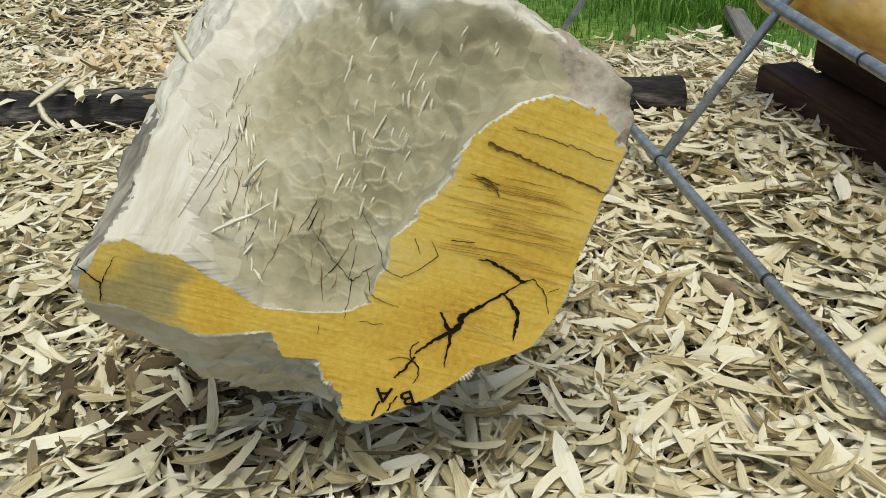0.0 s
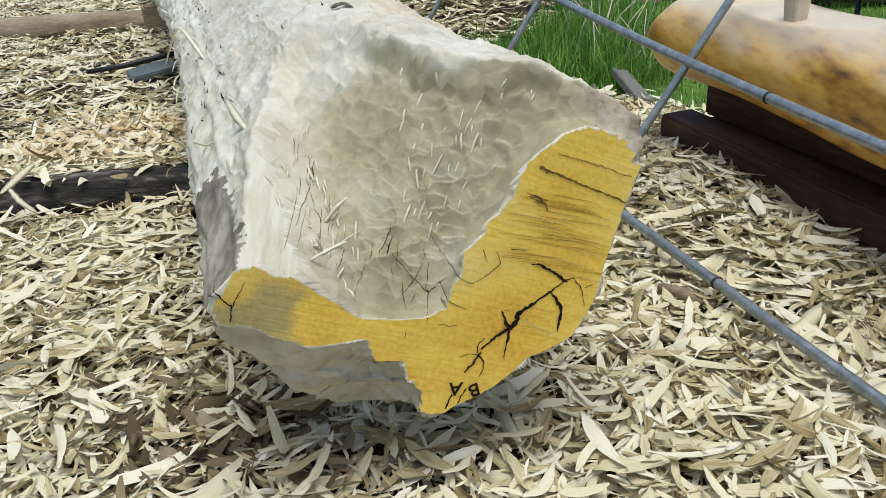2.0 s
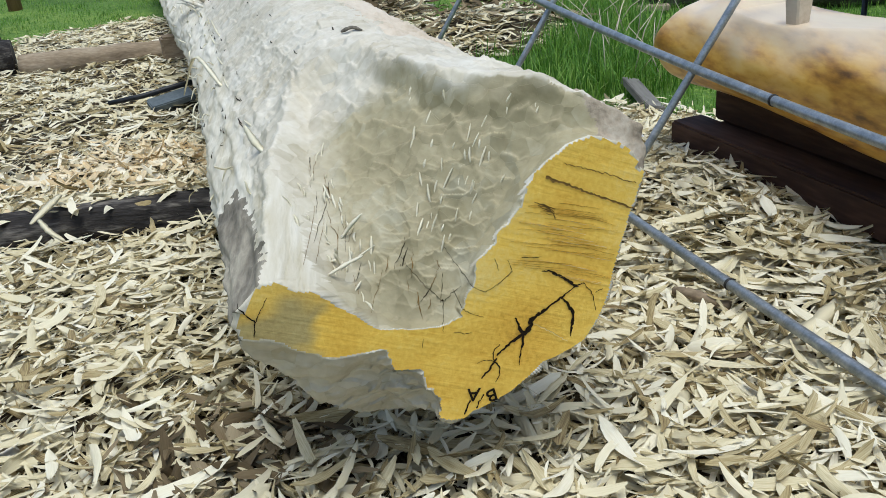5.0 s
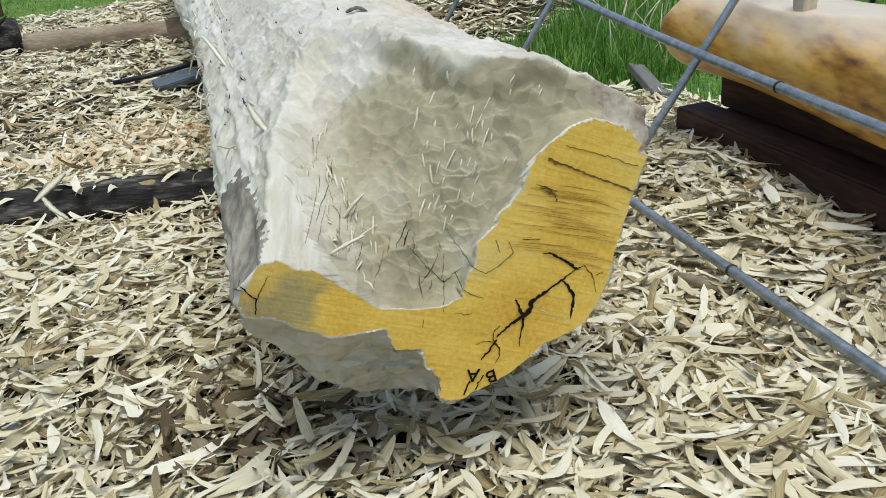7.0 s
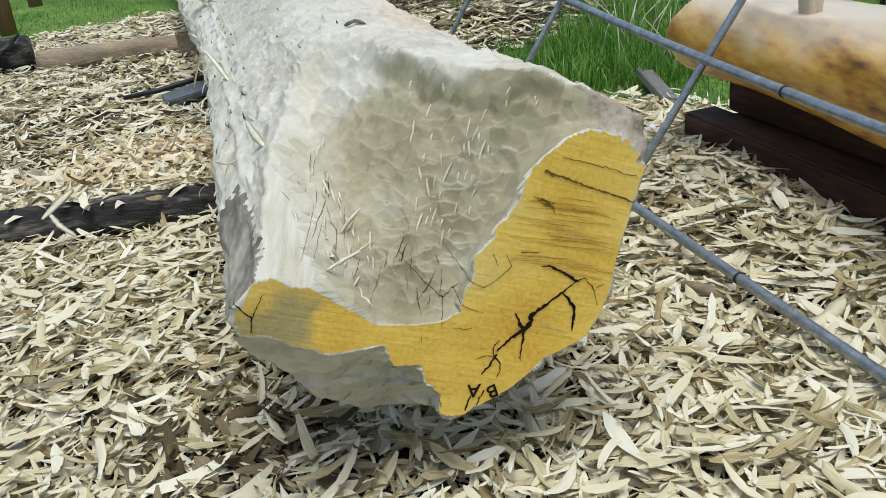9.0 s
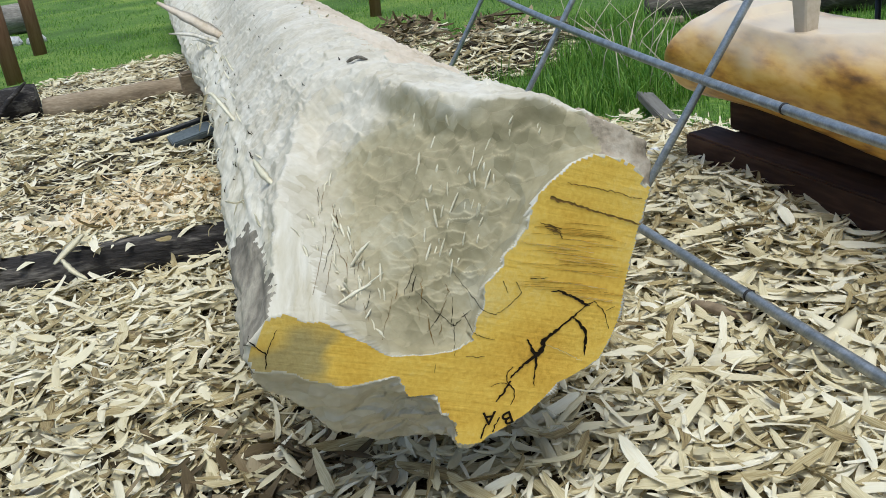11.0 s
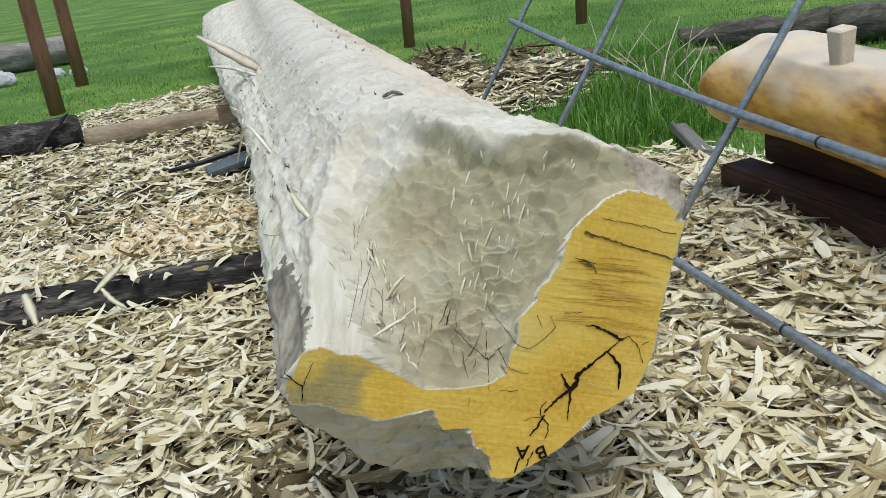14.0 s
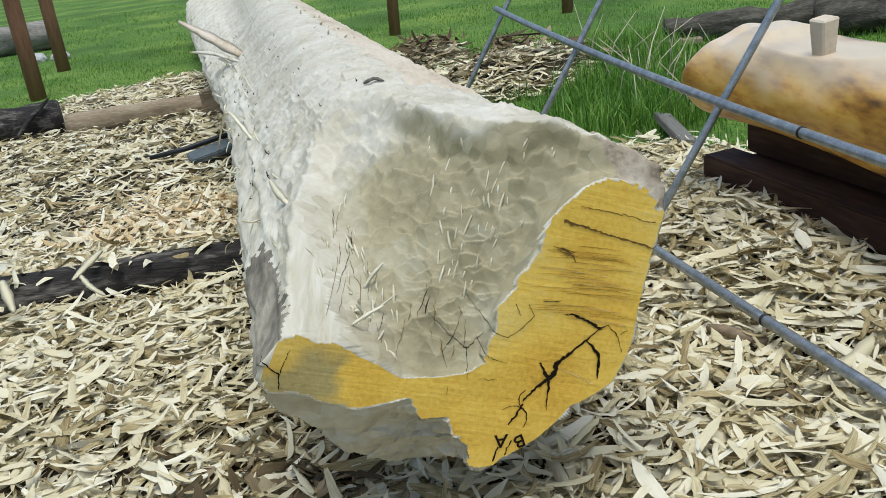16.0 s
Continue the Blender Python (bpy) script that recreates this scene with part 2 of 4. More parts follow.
M_WHITE = material("white_plastic", [(0.3, (0.70, 0.70, 0.68)), (0.7, (0.80, 0.80, 0.79))], rough=0.4)
M_STONE = material("pale_stone", [(0.3, (0.30, 0.29, 0.27)), (0.7, (0.58, 0.57, 0.54))], scale=9, bump=0.7, depth=0.01, rough=0.9)
M_BLUE = material("blue_cloth", [(0.3, (0.02, 0.12, 0.24)), (0.7, (0.05, 0.25, 0.42))], scale=30, rough=0.9)
M_BLACK = material("black_painted_steel", [(0.3, (0.012, 0.013, 0.014)), (0.7, (0.04, 0.042, 0.045))], rough=0.45, metallic=0.3)
M_BLUEGREY = material("blue_grey_steel", [(0.3, (0.09, 0.11, 0.115)), (0.7, (0.20, 0.23, 0.235))], rough=0.55, metallic=0.4)

rng = np.random.default_rng(7)


# ---- mesh helpers ----
def from_arrays(name, verts, faces, mats, index=None, smooth=True):
    me = bpy.data.meshes.new(name)
    verts = np.asarray(verts, dtype=float).reshape(-1, 3)
    me.from_pydata(verts.tolist(), [], faces if isinstance(faces, list) else faces.tolist())
    for m in mats if isinstance(mats, (list, tuple)) else [mats]:
        me.materials.append(m)
    if index is not None:
        me.polygons.foreach_set("material_index", np.asarray(index, dtype=np.int32))
    me.polygons.foreach_set("use_smooth", np.full(len(me.polygons), smooth))
    me.update()
    return me


def part(name, me, parent=None, label=""):
    ob = new(name, me)
    if parent is not None:
        ob.parent = parent
    return tagged(ob, label)


def base(name, where, label, category, **more):
    ob = new(name)
    ob.location = where
    return tagged(ob, label, category, **more)


def tube_arrays(path, radius, sides=12, squash=None):
    """A closed tube along a path, with one radius for each point."""
    path = np.asarray(path, dtype=float)
    n = len(path)
    radius = np.broadcast_to(radius, (n,))
    tan = np.gradient(path, axis=0)
    tan /= np.linalg.norm(tan, axis=1)[:, None]
    ref = np.array([0, 0, 1.0]) if abs(tan[0][2]) < 0.9 else np.array([1.0, 0, 0])
    side = np.cross(tan, ref)
    side /= np.linalg.norm(side, axis=1)[:, None]
    up = np.cross(side, tan)
    a = np.linspace(0, 2 * np.pi, sides, endpoint=False)
    ring = np.cos(a)[None, :, None] * side[:, None] + np.sin(a)[None, :, None] * up[:, None]
    v = path[:, None] + radius[:, None, None] * ring
    f = [(i * sides + j, i * sides + (j + 1) % sides, (i + 1) * sides + (j + 1) % sides, (i + 1) * sides + j) for i in range(n - 1) for j in range(sides)]
    f.append(tuple(range(sides))[::-1])
    f.append(tuple((n - 1) * sides + j for j in range(sides)))
    return v.reshape(-1, 3), f


def rough_log_mesh(name, a, b, r0, r1, mat, mat_end, wobble=0.06, sides=40, rings=40, bend=0.0, seed=0):
    """An uneven round log from a to b with flat sawn ends; the ends take their own material."""
    a, b = np.array(a, float), np.array(b, float)
    s = np.linspace(0, 1, rings)
    path = a + (b - a) * s[:, None]
    path[:, 2] += bend * np.sin(s * np.pi)
    v, f = tube_arrays(path, r0 + (r1 - r0) * s, sides)
    v = v.reshape(rings, sides, 3)
    for i in range(rings):
        for j in range(sides):
            p = Vector(v[i, j]) * 6 + Vector((seed * 7.3, 0, 0))
            q = Vector((math.cos(j / sides * 6.283) * 3, math.sin(j / sides * 6.283) * 3, s[i] * 5 + seed))
            k = wobble * (noise.noise(p) + 0.8 * noise.noise(q) + 0.3 * noise.noise(q * 4))
            v[i, j] += (v[i, j] - path[i]) * k
    idx = [0] * (len(f) - 2) + [1, 1]
    return from_arrays(name, v.reshape(-1, 3), f, [mat, mat_end], idx)


def box_mesh(name, size, mat, bevel=0.006, cuts=0, wobble=0.0):
    """A bevelled block standing on its base, with slightly uneven faces."""
    bm = bmesh.new()
    bmesh.ops.create_cube(bm, size=1)
    bmesh.ops.scale(bm, vec=size, verts=bm.verts)
    bmesh.ops.translate(bm, vec=(0, 0, size[2] / 2), verts=bm.verts)
    if cuts:
        bmesh.ops.subdivide_edges(bm, edges=[e for e in bm.edges if e.calc_length() > 0.6 * max(size)], cuts=cuts, use_grid_fill=True)
    bmesh.ops.bevel(bm, geom=bm.edges[:], offset=bevel, segments=2, affect="EDGES", clamp_overlap=True) if not cuts else None
    for v in bm.verts:
        v.co += Vector((noise.noise(v.co * 9), noise.noise(v.co * 9 + Vector((5, 0, 0))), noise.noise(v.co * 9 + Vector((0, 7, 0))))) * wobble
    me = bpy.data.meshes.new(name)
    bm.to_mesh(me)
    bm.free()
    me.materials.append(mat)
    return me


def cells(p, size, seed=0):
    """Distance to the nearest scattered point, in cells, for an array of places; with that cell's three random numbers and the way from its middle."""
    q = p / np.asarray(size)
    c = np.floor(q).astype(np.int64)
    best = np.full(len(q), 9.0)
    pick = np.zeros((len(q), 3))
    away = np.zeros((len(q), 3))
    for dx in (-1, 0, 1):
        for dy in (-1, 0, 1):
            for dz in (-1, 0, 1):
                k = c + (dx, dy, dz)
                h = (k[:, 0] * 73856093) ^ (k[:, 1] * 19349663) ^ (k[:, 2] * 83492791) ^ (seed * 2654435)
                r = [((h * m) % 100003) / 100003.0 for m in (7919, 104729, 15485863)]
                r = np.stack(r, 1)
                o = q - k - r
                d = np.sqrt((o ** 2).sum(1))
                near = d < best
                best = np.where(near, d, best)
                pick, away = np.where(near[:, None], r, pick), np.where(near[:, None], o, away)
    return best, pick, away


def wavy(p, scale, seed=0.0):
    """A cheap smooth noise for arrays, about -1 to 1."""
    x, y, z = (p * scale).T
    return (np.sin(x * 1.7 + 1.3 * np.sin(y * 1.1 + seed) + seed) + np.sin(y * 2.1 + 1.1 * np.sin(z * 1.6) + 2 * seed) + np.sin(z * 1.9 + 1.2 * np.sin(x * 1.3) + 3 * seed)) / 3


# ---- the main log ----
AX = np.array([-0.19, 1.0, 0.0]) / math.hypot(0.19, 1.0)
SIDE = np.array([AX[1], -AX[0], 0.0])
CEN = np.array([-0.06, 0.911, 0.40])
ANG = np.radians([0, 9, 16, 22, 28, 35, 41, 49, 58, 66, 90, 135, 163, 171, 180, 188, 202, 224, 240, 262, 275, 284, 294, 309, 325, 339, 351, 360])
RAD = np.array([0.257, 0.274, 0.296, 0.326, 0.334, 0.327, 0.315, 0.302, 0.282, 0.262, 0.243, 0.25, 0.238, 0.262, 0.288, 0.284, 0.260, 0.259, 0.263, 0.240, 0.215, 0.213, 0.210, 0.206, 0.242, 0.248, 0.248, 0.257])
LIP_X = np.array([-0.42, -0.301, -0.273, -0.269, -0.226, -0.217, -0.195, -0.161, -0.116, -0.077, -0.052, -0.041, -0.024, 0.001, 0.023, 0.046, 0.063, 0.085, 0.11, 0.138, 0.166, 0.194, 0.214, 0.225, 0.24, 0.27])
LIP_Z = np.array([0.50, 0.450, 0.450, 0.434, 0.422, 0.408, 0.381, 0.352, 0.340, 0.335, 0.343, 0.372, 0.420, 0.440, 0.465, 0.500, 0.530, 0.544, 0.560, 0.569, 0.562, 0.545, 0.528, 0.505, 0.46, 0.40])
SOFT_X = np.array([-0.42, -0.30, -0.25, -0.20, -0.16, -0.12, -0.08, -0.045, -0.01, 0.05, 0.10, 0.14, 0.18, 0.22, 0.27])
SOFT_Z = np.array([0.50, 0.455, 0.425, 0.388, 0.358, 0.342, 0.340, 0.368, 0.430, 0.505, 0.553, 0.567, 0.555, 0.51, 0.40])
LOW_X = np.array([-0.36, -0.304, -0.278, -0.241, -0.211, -0.166, -0.152, -0.135, -0.111, -0.096, -0.088, -0.075, -0.03, 0.0, 0.05])
LOW_Z = np.array([0.385, 0.369, 0.351, 0.326, 0.321, 0.320, 0.304, 0.283, 0.272, 0.248, 0.20, 0.180, 0.174, 0.168, 0.10])


def depth_of(p):
    return p[:, 1] - (0.925 + 0.23 * p[:, 0])


def scoop_height(p):
    d = np.maximum(depth_of(p), 0)
    x = p[:, 0]
    s = np.sqrt(d)
    xe = x + (0.007 * wavy(p, 70, 1.0) + 0.004 * wavy(p, 190, 2.0)) * np.exp(-d / 0.02)
    far = 0.272 + 0.298 * x + 2.045 * x * x + 0.813 * s + 2.047 * x * s
    far = far + np.maximum(d - 0.5, 0) * 0.8
    ledge = np.interp(x, (-0.16, -0.10, -0.05, -0.018, 0.065, 0.15, 0.25), (0.42, 0.30, 0.20, 0.155, 0.105, 0.035, 0.015)) + 0.012 * wavy(p, 45, 3.0)
    far = far + 0.008 + 0.032 * np.clip((d - ledge) / 0.02, 0, 1) * np.clip((x + 0.15) / 0.08, 0, 1)
    w = np.exp(-(d / 0.055))
    lip = np.interp(xe, LIP_X, LIP_Z)
    soft = np.interp(x, SOFT_X, SOFT_Z)
    return w * soft + (1 - w) * np.maximum(far, soft + 0.25 * d) + (lip - soft) * np.exp(-d / 0.02)


def low_lip(p):
    xe = p[:, 0] + 0.010 * wavy(p, 60, 4.0) + 0.005 * wavy(p, 170, 1.0)
    return np.interp(xe, LOW_X, LOW_Z)


def log_pieces(p):
    rel = p - CEN
    a = rel @ AX
    u, v = rel @ SIDE, rel[:, 2]
    ang = np.mod(np.arctan2(v, u), 2 * np.pi)
    r = np.hypot(u, v)
    k = np.clip(depth_of(p) / 0.55, 0, 1)
    k = k * k * (3 - 2 * k)
    back = 0.264 + 0.010 * np.cos(2 * ang) + 0.006 * np.sin(3 * ang + 0.6 * a) + 0.010 * np.exp(-((ang - 0.70) / 0.3) ** 2) * np.exp(-np.maximum(a, 0) / 1.5)
    back = back - 0.056 * np.exp(-((ang - 2.4) / 0.55) ** 2) + (0.03 + np.clip((a - 1.6) * 0.03, 0, 0.04) + np.clip((a - 2.4) * 0.045, 0, 0.6)) * np.exp(-((ang - 3.3) / 0.38) ** 2)
    body = r - ((1 - k) * np.interp(ang, ANG, RAD) + k * back)
    end = -depth_of(p) * 0.97
    scoop = (p[:, 2] - scoop_height(p)) * 0.6
    low = ((low_lip(p) - p[:, 2]) * 0.62 - depth_of(p) + 0.006 * wavy(p, 55, 8.0) * np.clip(depth_of(p) / 0.01, 0, 1)) * 0.75
    return body, end, scoop, low


def log_value(p):
    return np.max(np.stack(log_pieces(p)), axis=0)


def build_log():
    n, domes, length = 720, 220, 9.0
    th = np.linspace(0, 2 * np.pi, n, endpoint=False)
    hub = CEN + AX * 0.25 + SIDE * 0.05 + np.array([0, 0, -0.14])
    cen, dirs = [], []
    for phi in np.linspace(0.004, np.pi / 2, domes):
        w = -math.cos(phi) * AX[None] + math.sin(phi) * (np.cos(th)[:, None] * SIDE + np.sin(th)[:, None] * np.array([0, 0, 1.0]))
        dirs.append(w)
        cen.append(np.repeat(hub[None], n, 0))
    a, step = 0.0, 0.0045
    while a < length:
        a += step
        step = min(step * 1.007, 0.09)
        c = hub + AX * a + (np.array([0, 0, 0.14]) - SIDE * 0.05) * min(a / 0.6, 1)
        dirs.append(np.cos(th)[:, None] * SIDE + np.sin(th)[:, None] * np.array([0, 0, 1.0]))
        cen.append(np.repeat(c[None], n, 0))
    rings = len(dirs)
    cen, dirs = np.concatenate(cen), np.concatenate(dirs)
    lo, hi = np.zeros(len(cen)), np.full(len(cen), 0.6)
    found = np.zeros(len(cen), bool)
    for s in np.linspace(0.05, 0.6, 28):
        out = log_value(cen + dirs * s) > 0
        hi = np.where(out & ~found, s, hi)
        lo = np.where(~out & ~found, s, lo)
        found |= out
    for _ in range(12):
        mid = (lo + hi) / 2
        out = log_value(cen + dirs * mid[:, None]) > 0
        hi, lo = np.where(out, mid, hi), np.where(out, lo, mid)
    p = cen + dirs * ((lo + hi) / 2)[:, None]
    pieces = np.stack(log_pieces(p))
    kind = pieces.argmax(0)
    kg, pg = np.where((kind == 0) | (kind == 3), 0, 2).reshape(rings, n), p.reshape(rings, n, 3)
    flat = (kind == 1).reshape(rings, n)
    edge = (kg != np.roll(kg, 1, 1)) | (kg != np.roll(kg, -1, 1))
    edge[1:] |= kg[1:] != kg[:-1]
    for _ in range(2):
        wide = edge | np.roll(edge, 1, 1) | np.roll(edge, -1, 1)
        wide[1:] |= edge[:-1]
        wide[:-1] |= edge[1:]
        edge = wide
    edge[0], edge[-1] = False, False
    edge &= ~flat
    for _ in range(3):
        avg = (np.roll(pg, 1, 1) + np.roll(pg, -1, 1)) / 2
        avg[1:-1] = (avg[1:-1] + (pg[2:] + pg[:-2]) / 2) / 2
        pg = np.where(edge[:, :, None], 0.5 * pg + 0.5 * avg, pg)
    p = pg.reshape(-1, 3)
    # tool marks: shallow dishes with crests between them, on all that was hewn
    rel = p - CEN
    loc = np.stack([rel @ SIDE, rel @ AX, rel[:, 2]], 1)
    warp = loc + 0.006 * np.stack([wavy(loc, 40, 1.5), wavy(loc, 40, 2.5), wavy(loc, 40, 3.5)], 1)
    d1, r1, o1 = cells(warp, (0.034, 0.050, 0.034), 1)
    d2, r2, o2 = cells(warp, (0.018, 0.027, 0.018), 2)
    cut1 = o1[:, 1] * 0.5 + o1[:, 2] * 0.7 + (r1[:, 1] - 0.5) * o1[:, 0]
    cut2 = o2[:, 1] * 0.5 + o2[:, 2] * 0.6 + (r2[:, 1] - 0.5) * o2[:, 0]
    dish = 0.0068 * np.minimum(d1, 1.0) ** 2 + 0.0055 * cut1 + 0.0022 * (r1[:, 0] - 0.5)
    dish = dish + 0.0026 * np.minimum(d2, 1.0) ** 2 + 0.0024 * cut2 + 0.004 * wavy(loc, 22, 0.8) - 0.003
    rough = 0.006 * wavy(loc * (1, 0.25, 1), 38, 0.4) + 0.003 * wavy(loc * (1, 0.2, 1), 120, 0.9)
    ang = np.degrees(np.mod(np.arctan2(rel[:, 2], loc[:, 0]), 2 * np.pi))
    dep = depth_of(p)
    side = (kind == 0) & ((ang > 150) & (ang < 300) | (ang > 300) | (ang < 40))
    dish = dish * np.where(kind == 3, 1.2, np.clip(dep / 0.06, 0.10, 1)) * np.clip(1.45 - dep * 0.6, 0.6, 1)
    tw = np.clip((-0.150 - loc[:, 0] - 0.03 * wavy(loc, 24, 0.9)) / 0.04, 0, 1) * np.clip((0.34 - dep) / 0.06, 0, 1)
    torn = (kind == 2) & (tw + 0.3 * wavy(loc, 140, 0.2) > 0.5)
    sw = np.clip((ang - 138) / 30, 0, 1) + np.clip((48 - ang) / 16, 0, 1)
    sw = np.minimum(sw, 1)
    amount = np.where(kind == 1, 0.0006 * wavy(loc, 40, 0.2), np.where(kind == 0, sw * (1.5 * rough + 0.5 * dish) + (1 - sw) * dish, (1 - tw) * dish + tw * rough * np.clip(dep / 0.03, 0.15, 1)))
    p = p + dirs * (amount * np.where(kind == 1, 1, 1))[:, None]
    faces = []
    grid = np.arange(rings * n).reshape(rings, n)
    q = np.stack([grid[:-1], np.roll(grid[:-1], -1, 1), np.roll(grid[1:], -1, 1), grid[1:]], -1).reshape(-1, 4)
    faces = q.tolist() + [tuple(grid[0][::-1].tolist()), tuple(grid[-1].tolist())]
    fk, fa, fd = kind[q[:, 0]], ang[q[:, 0]], dep[q[:, 0]]
    fl = loc[q[:, 0]]
    jig = 6 * wavy(fl, 45, 0.7) + 3 * wavy(fl, 130, 1.7)
    whole = (kind[q] == 1).all(1)
    mat = np.where(whole, 0, np.where(fk == 1, 2, 1))
    pf = p[q[:, 0]]
    mat = np.where(torn[q[:, 0]], 2, mat)
    mat = np.where((fk == 2) & (pf[:, 0] + 0.012 * wavy(pf, 60, 0.6) > 0.155) & (fd < 0.09), 5, mat)
    mat = np.where((fk == 0) & (fa + jig > 157) & (fa < 345), 2, mat)
    mat = np.where((fk == 0) & (fa + 0.45 * jig > 166) & (fa + 0.45 * jig < 215) & (fd < 0.36 + 0.004 * jig), 3, mat)
    mat = np.where((fk == 0) & ((fa + jig < 44) | (fa > 300)) & (fd < 0.35 + 0.01 * jig), 5, mat)
    mat = np.where((fk == 0) & (fa + 0.5 * jig < 74) & (fd > 0.55), 4, mat)
    me = from_arrays("trunk", p, faces, [M_HEART, M_SAP, M_SIDE, M_BARK, M_TAN, M_WEATHER], np.concatenate([mat, [0, 1]]))
    me.polygons.foreach_set("use_smooth", np.concatenate([~whole, [False, False]]))
    # fresh: new-cut sapwood plus the scoop's shade in its colour; grey: weathered heartwood
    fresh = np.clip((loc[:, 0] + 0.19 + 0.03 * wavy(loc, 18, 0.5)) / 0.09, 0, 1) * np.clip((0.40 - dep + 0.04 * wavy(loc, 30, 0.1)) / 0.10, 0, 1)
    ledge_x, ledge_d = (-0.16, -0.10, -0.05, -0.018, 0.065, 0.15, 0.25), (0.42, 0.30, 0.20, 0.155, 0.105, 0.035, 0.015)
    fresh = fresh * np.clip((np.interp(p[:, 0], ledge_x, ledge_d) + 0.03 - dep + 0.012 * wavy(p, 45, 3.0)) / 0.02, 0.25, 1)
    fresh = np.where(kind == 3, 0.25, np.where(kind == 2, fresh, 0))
    grey = np.clip((-0.225 - p[:, 0] + 0.03 * wavy(p, 26, 0.3) + 0.010 * wavy(p, 110, 0.3)) / 0.03, 0, 1) * np.clip((0.436 - p[:, 2] + 0.02 * wavy(p, 50, 1.3)) / 0.03, 0.25, 1)
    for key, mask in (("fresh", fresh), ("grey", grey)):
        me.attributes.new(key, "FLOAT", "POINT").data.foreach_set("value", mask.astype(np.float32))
    return me


main_log = tagged(new("hewn_log"), "huge hewn log with pale adzed scoop and yellow sawn end", "log")
trunk = part("trunk", build_log(), main_log, "pale adze-marked sapwood with yellow heartwood end")
bark_tree = BVHTree.FromPolygons([v.co for v in trunk.data.vertices], [p.vertices for p in trunk.data.polygons])


def on_end(x, z):
    """The place and normal of the log's front where (x, z) is met from ahead."""
    hit, nrm, _, _ = bark_tree.ray_cast(Vector((x, 0.3, z)), Vector((0, 1, 0)))
    return (hit, nrm if nrm.y < 0 else -nrm) if hit else (Vector((x, 0.925 + 0.23 * x, z)), Vector((0.22, -0.97, 0)))


def on_side(a, deg):
    """The place and normal of the log's side at a metres from the end, at an angle round it."""
    c = Vector(CEN + AX * a)
    w = Vector(math.cos(radians(deg)) * SIDE + math.sin(radians(deg)) * np.array([0, 0, 1.0]))
    hit, nrm, _, _ = bark_tree.ray_cast(c + w * 1.0, -w)
    return (hit, nrm if nrm.dot(w) > 0 else -nrm) if hit else (c + w * 0.26, w)


def ribbon(name, pts, widths, mat, lift=0.0012, label="", jag=0.0006, meet=on_end, step=0.003):
    """A thin jagged strip lying on the log through places given in two numbers."""
    pts, widths = np.array(pts, float), np.array(widths, float)
    seg = np.concatenate([[0], np.cumsum(np.hypot(*np.diff(pts, axis=0).T))])
    s = np.linspace(0, seg[-1], max(6, int(seg[-1] / step)))
    x, z = np.interp(s, seg, pts[:, 0]), np.interp(s, seg, pts[:, 1])
    w = np.interp(s, seg, widths) * (1 + 0.45 * rng.uniform(-1, 1, len(s)))
    x, z = x + rng.normal(0, jag, len(s)), z + rng.normal(0, jag, len(s))
    got = [meet(x[i], z[i]) for i in range(len(s))]
    p = np.array([g[0] for g in got])
    nr = np.array([g[1] for g in got])
    tan = np.gradient(p, axis=0)
    across = np.cross(nr, tan)
    across /= np.linalg.norm(across, axis=1)[:, None] + 1e-9
    v = np.concatenate([p + nr * lift - across * (w / 2)[:, None], p + nr * (lift * 0.6), p + nr * lift + across * (w / 2)[:, None]])
    m = len(s)
    f = [(i, i + 1, m + i + 1, m + i) for i in range(m - 1)] + [(m + i, m + i + 1, 2 * m + i + 1, 2 * m + i) for i in range(m - 1)]
    return part(name, from_arrays(name, v, f, mat, smooth=False), main_log, label)


